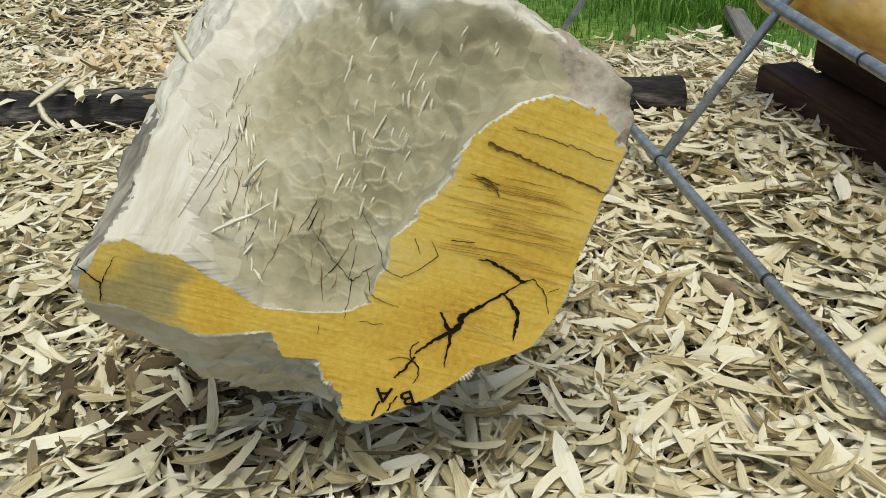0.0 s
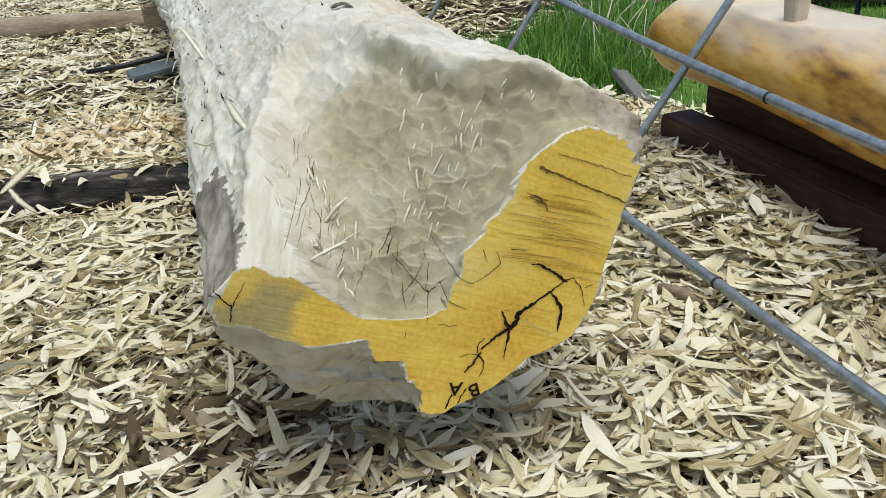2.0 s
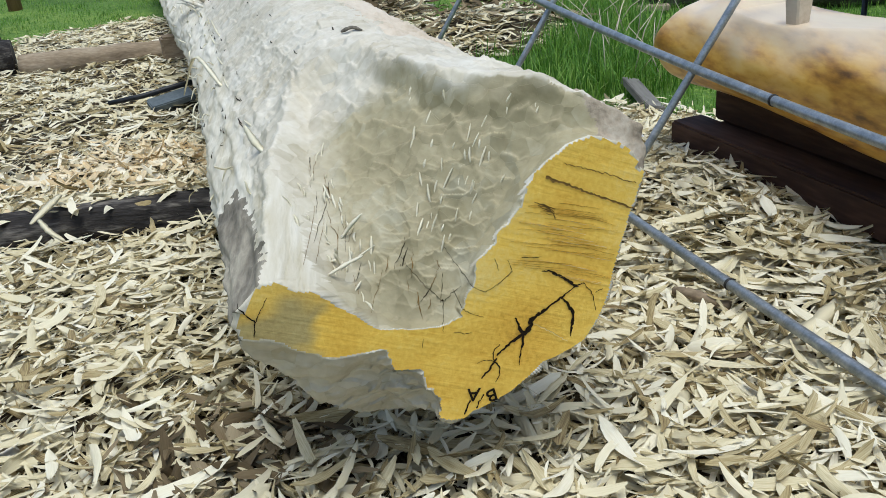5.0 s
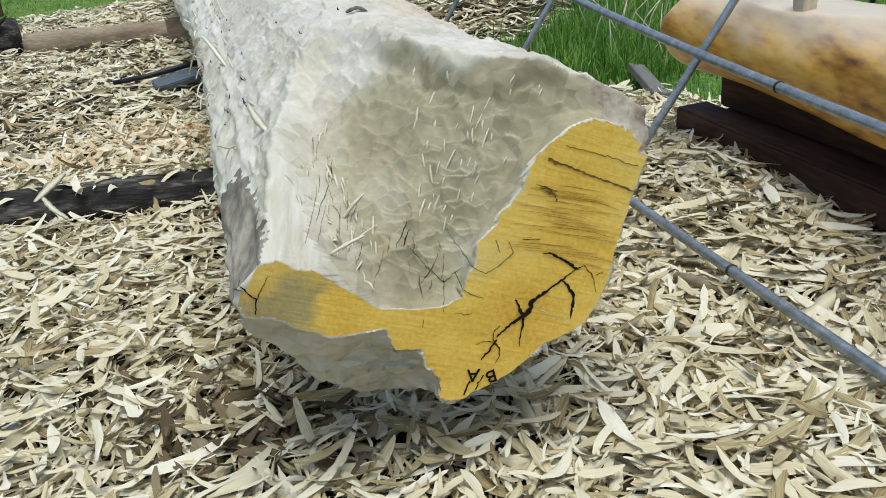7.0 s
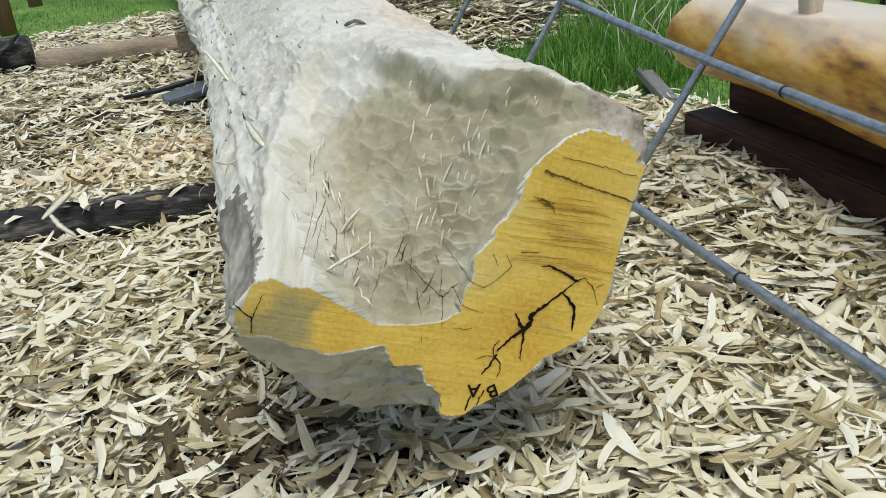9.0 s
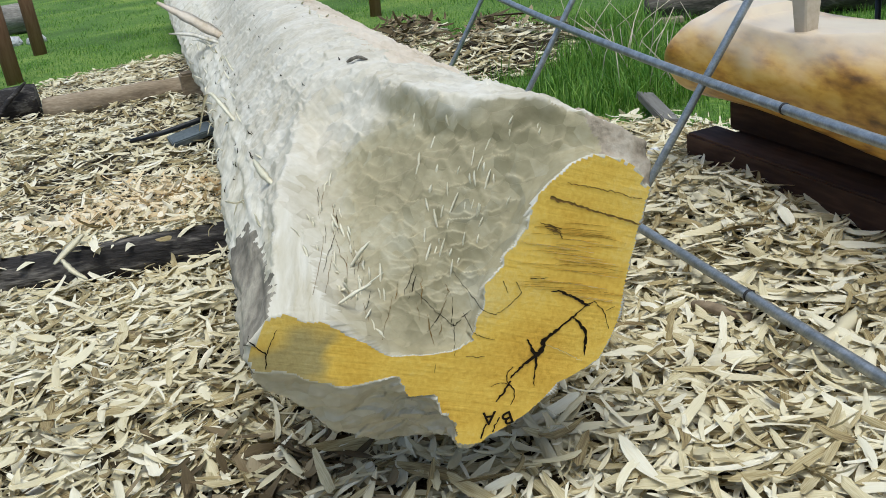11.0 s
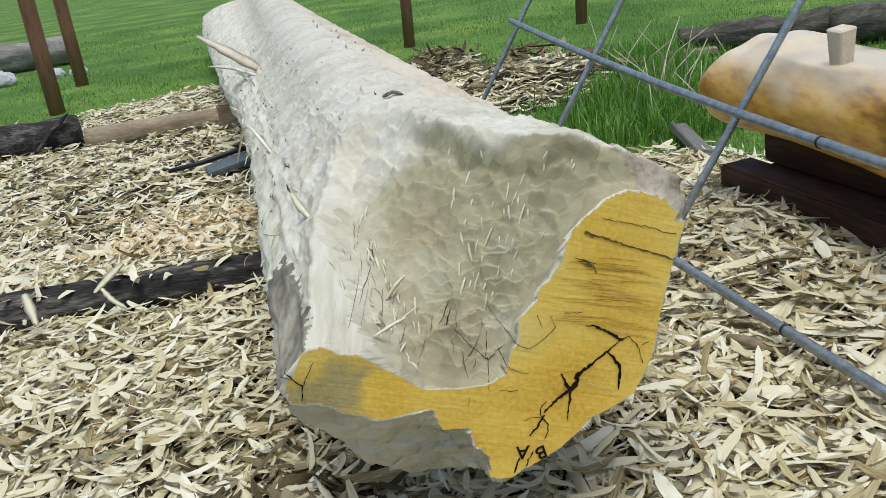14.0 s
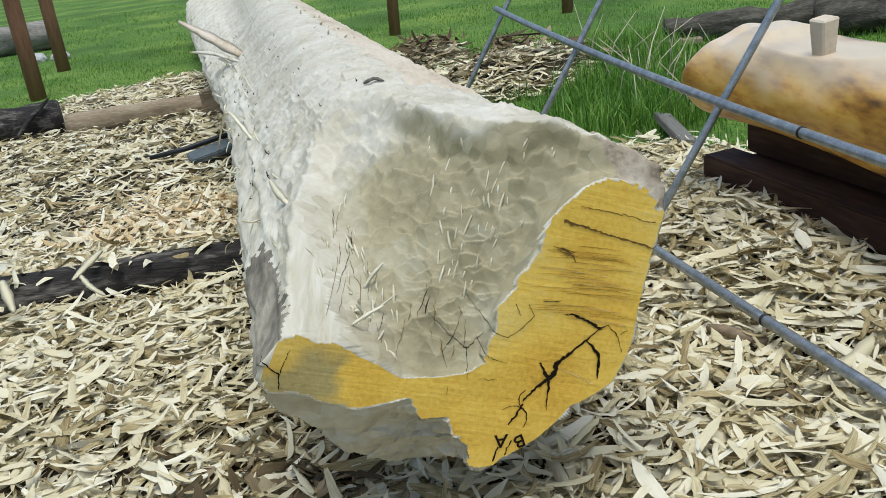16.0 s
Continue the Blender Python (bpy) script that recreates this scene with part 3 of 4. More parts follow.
MM = 0.001
DARK = "black drying crack in the end grain"
for pts, mm in (
    ([(0.049, 0.313), (0.065, 0.321), (0.097, 0.338), (0.118, 0.351), (0.133, 0.354)], (8, 6, 3, 2.5, 1)),
    ([(0.070, 0.386), (0.083, 0.383), (0.093, 0.375), (0.106, 0.365), (0.118, 0.353), (0.124, 0.349)], (1, 5, 3.5, 4.5, 5, 1.5)),
    ([(0.097, 0.340), (0.107, 0.326), (0.115, 0.310), (0.113, 0.291), (0.109, 0.273)], (2, 4.5, 6, 5, 1)),
    ([(0.133, 0.354), (0.145, 0.334), (0.150, 0.305)], (1.5, 1.5, 0.8)),
    ([(0.148, 0.334), (0.161, 0.338)], (1.2, 0.7)),
    ([(0.028, 0.323), (0.035, 0.301), (0.041, 0.294), (0.052, 0.306), (0.049, 0.315)], (2, 6, 9, 8, 5)),
    ([(0.039, 0.292), (0.034, 0.266), (0.030, 0.245)], (5, 2.5, 0.8)),
    ([(0.036, 0.294), (0.016, 0.283), (-0.002, 0.269)], (6, 4, 3)),
    ([(-0.002, 0.265), (-0.015, 0.249), (-0.027, 0.238)], (3, 4, 2.5)),
    ([(0.004, 0.286), (-0.005, 0.280), (-0.008, 0.266), (0.0, 0.252), (0.001, 0.237), (-0.006, 0.227)], (1, 1.8, 2, 2.2, 1.8, 1)),
    ([(-0.031, 0.265), (-0.015, 0.266), (-0.003, 0.258)], (1, 1.6, 1.6)),
    ([(-0.045, 0.207), (-0.056, 0.185)], (2.5, 2.8)),
    ([(-0.025, 0.211), (-0.044, 0.180)], (2.2, 2.8)),
    ([(-0.017, 0.190), (-0.011, 0.184), (-0.010, 0.178)], (1.5, 2, 1.5)),
    ([(-0.063, 0.424), (-0.048, 0.400), (-0.032, 0.386), (-0.013, 0.372), (0.011, 0.383), (0.027, 0.395), (0.022, 0.414)], (0.4, 0.7, 1.0, 1.0, 1.1, 1.2, 0.6)),
    ([(0.041, 0.413), (0.066, 0.408)], (1.0, 0.8)),
    ([(0.003, 0.420), (0.008, 0.400)], (1.0, 0.8)),
    ([(-0.124, 0.415), (-0.096, 0.381), (-0.071, 0.358), (-0.045, 0.375)], (0.4, 0.8, 1.3, 0.6)),
    ([(-0.071, 0.360), (-0.073, 0.345), (-0.077, 0.326)], (1.3, 1.1, 0.6)),
    ([(-0.056, 0.372), (-0.044, 0.352), (-0.031, 0.342), (-0.018, 0.336)], (0.6, 0.9, 0.9, 0.5)),
    ([(-0.333, 0.428), (-0.327, 0.417), (-0.316, 0.399), (-0.320, 0.380)], (1.2, 1.8, 2.2, 1.2)),
    ([(-0.316, 0.399), (-0.298, 0.430)], (1.4, 0.7)),
    ([(-0.105, 0.322), (-0.107, 0.310)], (1.0, 0.6)),
    ([(-0.060, 0.322), (-0.048, 0.316), (-0.035, 0.315)], (0.8, 1.0, 0.6)),
):
    ribbon("crack", pts, np.array(mm) * 0.8 * MM, M_CRACK, label=DARK)
ribbon("scratch", [(0.080, 0.522), (0.087, 0.518), (0.103, 0.510), (0.152, 0.482), (0.207, 0.453)], np.array((3, 5, 3, 2.5, 2.2)) * MM, M_STAIN, label="dark brown scratch across the yellow end")
ribbon("scratch", [(0.105, 0.537), (0.160, 0.514), (0.212, 0.489)], np.array((0.8, 1.2, 1.2)) * MM, M_STAIN, label="faint brown scratch across the yellow end")
for k in range(5):
    ribbon("scratch", [(0.062 + 0.004 * k, 0.490 - 0.005 * k), (0.078 + 0.003 * k, 0.482 - 0.004 * k), (0.092, 0.474 - 0.004 * k)], np.array((0.6, 2.4 - 0.3 * k, 0.6)) * MM, M_STAIN, label="brown smear on the yellow end")


for k in range(34):
    x0, z0, ln = rng.uniform(0.0, 0.10), rng.uniform(0.375, 0.50), rng.uniform(0.03, 0.11)
    x0 = max(x0, np.interp(z0, (0.34, 0.39, 0.44, 0.53), (-0.03, -0.015, 0.025, 0.08)))
    ribbon("saw_mark", [(x0, z0), (x0 + ln / 2, z0 - ln * 0.16), (min(x0 + ln, 0.185), z0 - ln * rng.uniform(0.3, 0.36))], np.array((0.2, rng.uniform(0.4, 1.1), 0.2)) * MM, M_SAW, jag=0.0003, lift=0.0008, label="saw scratch in the yellow end", step=0.006)


ribbon("pale_scratch", [(0.052, 0.309), (0.080, 0.287), (0.107, 0.264)], np.array((1.0, 1.8, 1.2)) * MM, M_PALESCRATCH, lift=0.0009, label="pale scratch line across the yellow end")
for k in range(12):
    x0, z0, ln = rng.uniform(0.03, 0.10), rng.uniform(0.38, 0.47), rng.uniform(0.04, 0.09)
    ribbon("pale_scratch", [(x0, z0), (x0 + ln, z0 - ln * 0.42)], np.array((0.3, 0.8)) * MM, M_PALESCRATCH, lift=0.0009, jag=0.0003, label="fine pale saw scratch", step=0.006)


def letter(char, x, z, size, turn):
    cu = bpy.data.curves.new("letter", "FONT")
    cu.body, cu.size, cu.align_x, cu.align_y, cu.extrude, cu.offset = char, size, "CENTER", "CENTER", 0.0004, 0.0002
    tmp = new("letter", cu)
    me = bpy.data.meshes.new_from_object(tmp.evaluated_get(bpy.context.evaluated_depsgraph_get()))
    bpy.data.objects.remove(tmp)
    me.materials.clear()
    me.materials.append(M_CRACK)
    ob = part("letter", me, main_log, "black handwritten letter, upside down")
    at, nrm = on_end(x, z)
    ob.matrix_world = Matrix.Translation(at + nrm * 0.0012) @ pose(0, 0, 0, 90, 0, math.degrees(math.atan(0.23))) @ pose(0, 0, 0, 0, 0, turn)
    return ob


letter("B", -0.013, 0.207, 0.030, 192)
letter("A", -0.040, 0.216, 0.030, 170)

# curved tool nicks on the flank and the ridge
for k in range(80):
    a0, deg = 0.55 + 2.9 * rng.random() ** 1.2, rng.uniform(148, 178)
    if k % 4 == 0:
        deg = rng.uniform(70, 125)
    ln, kind = rng.uniform(0.015, 0.06), rng.uniform(2.0, 9.0)
    ribbon("tool_nick", [(a0, deg), (a0 + ln * 0.5, deg + kind * 0.12), (a0 + ln, deg + kind * 0.02)], np.array((0.5, rng.uniform(1.0, 3.4), 0.5)) * MM, M_CRACK,
           meet=on_side, jag=0.0004, label="dark curved tool nick")


def splinter(path, width,  mat=None, name="splinter", parent=None, label="pale torn splinter", thick=0.0016):
    """A curved sliver with some thickness, tapering to its ends."""
    path = np.array(path, float)
    t = np.linspace(0, 1, len(path))
    s = np.linspace(0, 1, 14)
    p = np.stack([np.interp(s, t, path[:, i]) for i in range(3)], 1)
    for _ in range(3):
        p[1:-1] = (p[:-2] + 2 * p[1:-1] + p[2:]) / 4
    tan = np.gradient(p, axis=0)
    tan /= np.linalg.norm(tan, axis=1)[:, None]
    across = np.cross(tan, (0.2, -0.6, 0.75))
    across /= np.linalg.norm(across, axis=1)[:, None]
    nrm = np.cross(across, tan)
    w = width * np.clip(np.sin(np.pi * (0.12 + 0.83 * s)) ** 0.6, 0.1, 1) * (1 + 0.2 * rng.uniform(-1, 1, len(s)))
    v = np.stack([p - across * w[:, None] / 2, p + nrm * thick, p + across * w[:, None] / 2, p - nrm * thick], 1).reshape(-1, 3)
    f = [(4 * i + j, 4 * i + (j + 1) % 4, 4 * i + 4 + (j + 1) % 4, 4 * i + 4 + j) for i in range(13) for j in range(4)] + [(3, 2, 1, 0), (52, 53, 54, 55)]
    me = from_arrays(name, v, f, mat or M_SIDE)
    if parent is None:
        return new(name, me)
    return part(name, me, parent, label)


def flank_splinter(a, deg, out, along, drop, width):
    p, nrm = on_side(a, deg)
    p, nrm = np.array(p), np.array(nrm)
    mid = p + nrm * out * 0.5 + AX * along * 0.5
    tip = p + nrm * out + AX * along + np.array([0, 0, drop])
    splinter([p - nrm * 0.006, mid, tip], width, M_FIBRE, parent=main_log)


splinter([(-0.72, 3.42, 0.49), (-0.86, 3.52, 0.575), (-0.995, 3.58, 0.655)], 0.052, M_TAN, name="slab_splinter", parent=main_log, label="thick tan slab torn from the flank", thick=0.005)
splinter([(-0.74, 3.35, 0.49), (-0.85, 3.40, 0.535), (-0.94, 3.42, 0.545)], 0.022, parent=main_log, thick=0.004)
flank_splinter(2.60, 164, 0.08, 0.25, -0.03, 0.016)
flank_splinter(1.05, 160, 0.16, 0.30, -0.20, 0.014)
flank_splinter(0.36, 150, 0.035, 0.02, 0.01, 0.014)
for k in range(54):
    flank_splinter(rng.uniform(0.25, 3.6), rng.uniform(150, 192), rng.uniform(0.006, 0.032), rng.uniform(-0.10, 0.10), rng.uniform(-0.03, 0.02), rng.uniform(0.003, 0.008))
for k in range(14):
    flank_splinter(rng.uniform(0.9, 3.2), rng.uniform(62, 84), rng.uniform(0.004, 0.014), rng.uniform(-0.10, 0.06), rng.uniform(-0.004, 0.006), rng.uniform(0.003, 0.008))
for k in range(7):
    at, nrm = on_end(rng.uniform(-0.225, -0.185), rng.uniform(0.412, 0.445))
    at, nrm = np.array(at), np.array(nrm)
    tip = at + nrm * rng.uniform(0.006, 0.02) + np.array([rng.uniform(-0.035, 0.04), 0, rng.uniform(-0.02, 0.03)])
    splinter([at, (at + tip) / 2 + nrm * 0.004, tip], rng.uniform(0.003, 0.008), M_FIBRE, parent=main_log, thick=0.0008)
for k in range(60):
    x0, z0 = rng.uniform(-0.10, 0.10), rng.uniform(0.40, 0.60)
    if z0 < np.interp(x0, LIP_X, LIP_Z) + 0.012:
        continue
    at, nrm = on_end(x0, z0)
    at, nrm = np.array(at), np.array(nrm)
    ln = rng.uniform(0.008, 0.026)
    w = np.array([rng.normal(0.45, 0.2), 0.5, 1.0]) * ln
    w = w - nrm * (w @ nrm)
    splinter([at - nrm * 0.0008, at + w * 0.5 + nrm * 0.0016, at + w + nrm * 0.0006], rng.uniform(0.002, 0.0045), M_FIBRE, name="lifted_fibre", parent=main_log, label="pale lifted wood fibre", thick=0.0006)
# torn fibres and fine splits above the yellow lip
for k in range(34):
    x0 = rng.uniform(-0.285, -0.16)
    z0 = np.interp(x0, LIP_X, LIP_Z) + rng.uniform(0.006, 0.09)
    at, nrm = on_end(x0, z0)
    at, nrm = np.array(at), np.array(nrm)
    w = np.array([rng.normal(0.0, 0.25), 0.4, 1.0]) * rng.uniform(0.008, 0.03)
    w = w - nrm * (w @ nrm)
    splinter([at - nrm * 0.001, at + w * 0.5 + nrm * 0.003, at + w + nrm * rng.uniform(0.0, 0.004)], rng.uniform(0.002, 0.0055), M_FIBRE, name="lifted_fibre", parent=main_log, label="pale torn wood fibre", thick=0.0008)
for k in range(30):
    x0 = rng.uniform(-0.275, -0.06)
    z0, ln = np.interp(x0, LIP_X, LIP_Z) + rng.uniform(0.004, 0.07), rng.uniform(0.01, 0.035)
    lean = rng.normal(0.1, 0.35)
    ribbon("split", [(x0, z0), (x0 + ln * lean * 0.6, z0 + ln * 0.5), (x0 + ln * lean, z0 + ln)], np.array((0.3, rng.uniform(0.5, 1.3), 0.3)) * MM, M_STAIN if k % 3 else M_CRACK, label="fine brown split in the torn sapwood")
knot_at, knot_n = on_side(0.60, 88)
splinter([np.array(knot_at) - SIDE * 0.02 + AX * 0.008, np.array(knot_at) + np.array([0, 0, 0.008]), np.array(knot_at) + SIDE * 0.018 - AX * 0.004], 0.010, M_BARK, name="bark_flake", parent=main_log, label="dark curled bark flake on the ridge")



# ---- ground ----
def ground_height(x, y):
    h = 0.012 * np.sin(x * 3.1 + 0.6) * np.sin(y * 2.3) + 0.008 * np.sin(x * 7.7 + y * 5.1)
    h = h + 0.085 * np.exp(-(((x - 0.74) / 0.16) ** 2 + ((y - 1.95) / 0.55) ** 2))
    h = h + 0.012 * np.exp(-(((x + 0.12) / 0.22) ** 2 + ((y - 1.05) / 0.18) ** 2))
    h = h + 0.16 * np.exp(-(((x - 0.55) / 0.32) ** 2 + ((y - 4.95) / 0.35) ** 2)) + 0.08 * np.exp(-(((x - 0.02) / 0.2) ** 2 + ((y - 5.9) / 0.25) ** 2))
    return h


def sheet(name, xs, ys, mat, drop=0.0):
    X, Y = np.meshgrid(xs, ys)
    v = np.stack([X, Y, ground_height(X, Y) - drop], -1).reshape(-1, 3)
    g = np.arange(X.size).reshape(X.shape)
    f = np.stack([g[:-1, :-1], g[:-1, 1:], g[1:, 1:], g[1:, :-1]], -1).reshape(-1, 4)
    return from_arrays(name, v, f, mat)


xs = np.concatenate([-np.geomspace(300, 4, 24), np.linspace(-3.8, 3.8, 110), np.geomspace(4, 300, 24)])
ys = np.concatenate([-np.geomspace(100, 1, 14), np.linspace(-0.9, 7.0, 120), np.geomspace(7.1, 400, 40)])
ground = tagged(new("ground", sheet("ground", xs, ys, [M_LAWN, M_LITTER])), "mown green lawn around a bed of wood chips", "ground", kind="structure")


def chip_bed(x, y):
    """How far inside the bed of chips a place lies (above 0: inside)."""
    wob = 0.25 * np.sin(x * 2.3 + y) + 0.15 * np.sin(x * 5.1 - y * 3.0)
    left = 6.4 + wob + 0.55 * np.clip(x + 2.2, 0, 1.5) - y
    right = 3.10 + 0.6 * wob - y - 0.9 * np.clip(x - 0.9, 0, 2)
    inside = np.where(x < -0.15 - 0.19 * (y - 0.93), left, right)
    pile = 1.0 - ((x - 0.5) / 0.5) ** 2 - ((y - 4.95) / 0.65) ** 2
    pile2 = 1.0 - ((x - 0.0) / 0.3) ** 2 - ((y - 5.9) / 0.4) ** 2
    bed = np.where((x < -3.05 + 0.2 * wob) | (x > 1.75 + 0.3 * wob) | (y < -1.1 + 0.4 * wob), -1.0, inside)
    return np.maximum(np.maximum(bed, pile), pile2)


gm = ground.data
gc = np.empty(len(gm.polygons) * 3)
gm.polygons.foreach_get("center", gc)
gc = gc.reshape(-1, 3)
gm.polygons.foreach_set("material_index", (chip_bed(gc[:, 0], gc[:, 1]) > 0).astype(np.int32))


# ---- wood chips ----
def chips_mesh(name, pos, length, width, yaw, pitch, roll, curl, mats, across=3, along=8):
    """Many curved slivers of wood in one mesh; arrays of one value for each chip."""
    n = len(pos)
    t = np.linspace(-1, 1, along)
    c = np.linspace(-1, 1, across)
    skew = rng.uniform(-0.35, 0.35, n)[:, None]
    blunt = rng.uniform(0.15, 0.9, n)[:, None]
    prof = np.clip(1 - np.abs(t[None] - skew * (1 - t[None] ** 2)) ** 2.4, 0.0, 1) ** blunt
    prof = np.maximum(prof, rng.uniform(0.02, 0.35, n)[:, None])
    prof *= 1 + 0.16 * rng.uniform(-1, 1, (n, along))
    x = t[None] * length[:, None] / 2
    bow = (t[None] ** 2) * (length * curl)[:, None]
    bend = (t[None] ** 2) * (length * rng.uniform(-0.10, 0.10, n))[:, None]
    y = c[None, None] * (prof * width[:, None] / 2)[:, :, None] + bend[:, :, None]
    twist = rng.normal(0, 0.35, n)[:, None] * t[None]
    cup = (1 - c ** 2)[None, None] * (width * rng.uniform(-0.15, 0.30, n))[:, None, None]
    z = bow[:, :, None] + cup + y * np.tan(np.clip(twist, -0.8, 0.8))[:, :, None]
    v = np.stack([np.broadcast_to(x[:, :, None], y.shape), y, z], -1).reshape(n, -1, 3)
    cr, sr = np.cos(roll), np.sin(roll)
    v = np.stack([v[..., 0], v[..., 1] * cr[:, None] - v[..., 2] * sr[:, None], v[..., 1] * sr[:, None] + v[..., 2] * cr[:, None]], -1)
    cp, sp = np.cos(pitch), np.sin(pitch)
    v = np.stack([v[..., 0] * cp[:, None] - v[..., 2] * sp[:, None], v[..., 1], v[..., 0] * sp[:, None] + v[..., 2] * cp[:, None]], -1)
    cy, sy = np.cos(yaw), np.sin(yaw)
    v = np.stack([v[..., 0] * cy[:, None] - v[..., 1] * sy[:, None], v[..., 0] * sy[:, None] + v[..., 1] * cy[:, None], v[..., 2]], -1)
    v = v + pos[:, None]
    g = np.arange(along * across).reshape(along, across)
    f = np.stack([g[:-1, :-1], g[1:, :-1], g[1:, 1:], g[:-1, 1:]], -1).reshape(-1, 4)
    f = (f[None] + (np.arange(n) * along * across)[:, None, None]).reshape(-1, 4)
    me = from_arrays(name, v.reshape(-1, 3), f, mats)
    uv = np.stack([np.broadcast_to(x[:, :, None], y.shape), y], -1).reshape(n, -1, 2) + rng.uniform(0, 50, (n, 1, 2))
    me.uv_layers.new(name="grain").data.foreach_set("uv", uv.reshape(-1, 2)[f.reshape(-1)].reshape(-1))
    return me


def scatter(n, x0, x1, y0, y1, size, lift):
    x, y = rng.uniform(x0, x1, n), rng.uniform(y0, y1, n)
    keep = chip_bed(x, y) > rng.uniform(-0.15, 0.12, n)
    x, y = x[keep], y[keep]
    m = len(x)
    length = np.clip(rng.lognormal(math.log(size), 0.42, m), 0.02, 0.19)
    width = np.clip(length * rng.uniform(0.07, 0.25, m), 0.0045, 0.024)
    z = ground_height(x, y) + rng.uniform(0.0, 1.0, m) ** 1.4 * lift + 0.003
    pos = np.stack([x, y, z], 1)
    return pos, length, width, rng.uniform(0, 2 * np.pi, m), rng.normal(0, 0.23, m) * np.minimum(1, 0.07 / length), rng.normal(0, 0.42, m), rng.normal(0.02, 0.085, m)


near = scatter(29000, -2.3, 1.15, 0.45, 2.7, 0.066, 0.058)
long = scatter(900, 0.25, 0.95, 0.75, 2.4, 0.13, 0.05)
gap = scatter(1600, 0.2, 1.05, 2.6, 3.4, 0.07, 0.04)
mid = scatter(18500, -3.1, 0.6, 2.6, 7.3, 0.075, 0.035)
piles = scatter(1500, -0.3, 1.05, 4.2, 6.3, 0.11, 0.05)
allc = [np.concatenate(z) for z in zip(near, long, gap, mid, piles)]
tagged(new("wood_chips", chips_mesh("wood_chips", *allc, [M_CHIP])), "pale curled adze chips and shavings covering the ground", "wood chips", kind="stuff")


bits = scatter(17000, -2.3, 1.1, 0.45, 3.2, 0.030, 0.052)
tagged(new("wood_bits", chips_mesh("wood_bits", *bits, [M_CHIP], across=2, along=4)), "small broken slivers strewn over the wood chips", "wood chips", kind="stuff")


rest = [np.concatenate(z) for z in zip(scatter(5200, -3.3, 2.1, -1.6, 0.5, 0.075, 0.045), scatter(2200, -3.3, -2.25, 0.4, 2.7, 0.075, 0.045), scatter(1800, 1.1, 2.1, 0.4, 2.9, 0.075, 0.045))]
tagged(new("outlying_chips", chips_mesh("outlying_chips", *rest, [M_CHIP], across=2, along=4)), "thin scatter of pale wood chips around the bed", "wood chips", kind="stuff")


# ---- grass ----
def grass_mesh(name, x, y, height, width):
    n = len(x)
    yaw, lean = rng.uniform(0, 2 * np.pi, n), np.abs(rng.normal(0.40, 0.42, n))
    dx, dy = np.cos(yaw), np.sin(yaw)
    z0 = ground_height(x, y) - 0.005
    rows = []
    for s, w in ((0, 1.0), (0.55, 0.8), (1.0, 0.12)):
        off = height * lean * s * s
        cx, cy, cz = x + dx * off, y + dy * off, z0 + height * s * (1 - 0.25 * lean * s)
        for k in (-0.5, 0.5):
            rows.append(np.stack([cx - dy * k * width * w, cy + dx * k * width * w, cz], 1))
    v = np.stack(rows, 1).reshape(-1, 3)
    f = np.array([(0, 1, 3, 2), (2, 3, 5, 4)])
    f = (f[None] + (np.arange(n) * 6)[:, None, None]).reshape(-1, 4)
    return from_arrays(name, v, f, M_GRASS, smooth=False)


def lawn_blades():
    out = []
    for n, x0, x1, y0, y1, h, w in ((36000, -5.5, 3.5, 5.6, 9.5, 0.032, 0.004), (36000, -9, 7, 9.5, 17, 0.03, 0.006), (20000, 0.1, 3.2, 2.5, 6.2, 0.06, 0.004)):
        x, y = rng.uniform(x0, x1, n), rng.uniform(y0, y1, n)
        keep = chip_bed(x, y) < rng.uniform(-0.1, 0.15, n)
        out.append((x[keep], y[keep], h * rng.uniform(0.5, 1.4, keep.sum()), np.full(keep.sum(), w)))
    n = 5500
    x, y = rng.normal(0.95, 0.27, n), rng.uniform(3.3, 5.4, n)
    x = x + 0.12 * (y - 3.4)
    keep = (chip_bed(x, y) < 0.05) & (x < 1.5)
    out.append((x[keep], y[keep], 0.12 * rng.uniform(0.3, 1.7, keep.sum()), np.full(keep.sum(), 0.006)))
    return [np.concatenate(z) for z in zip(*out)]


tagged(new("grass", grass_mesh("grass", *lawn_blades())), "fresh green grass, mown lawn with taller tufts", "grass", kind="stuff")


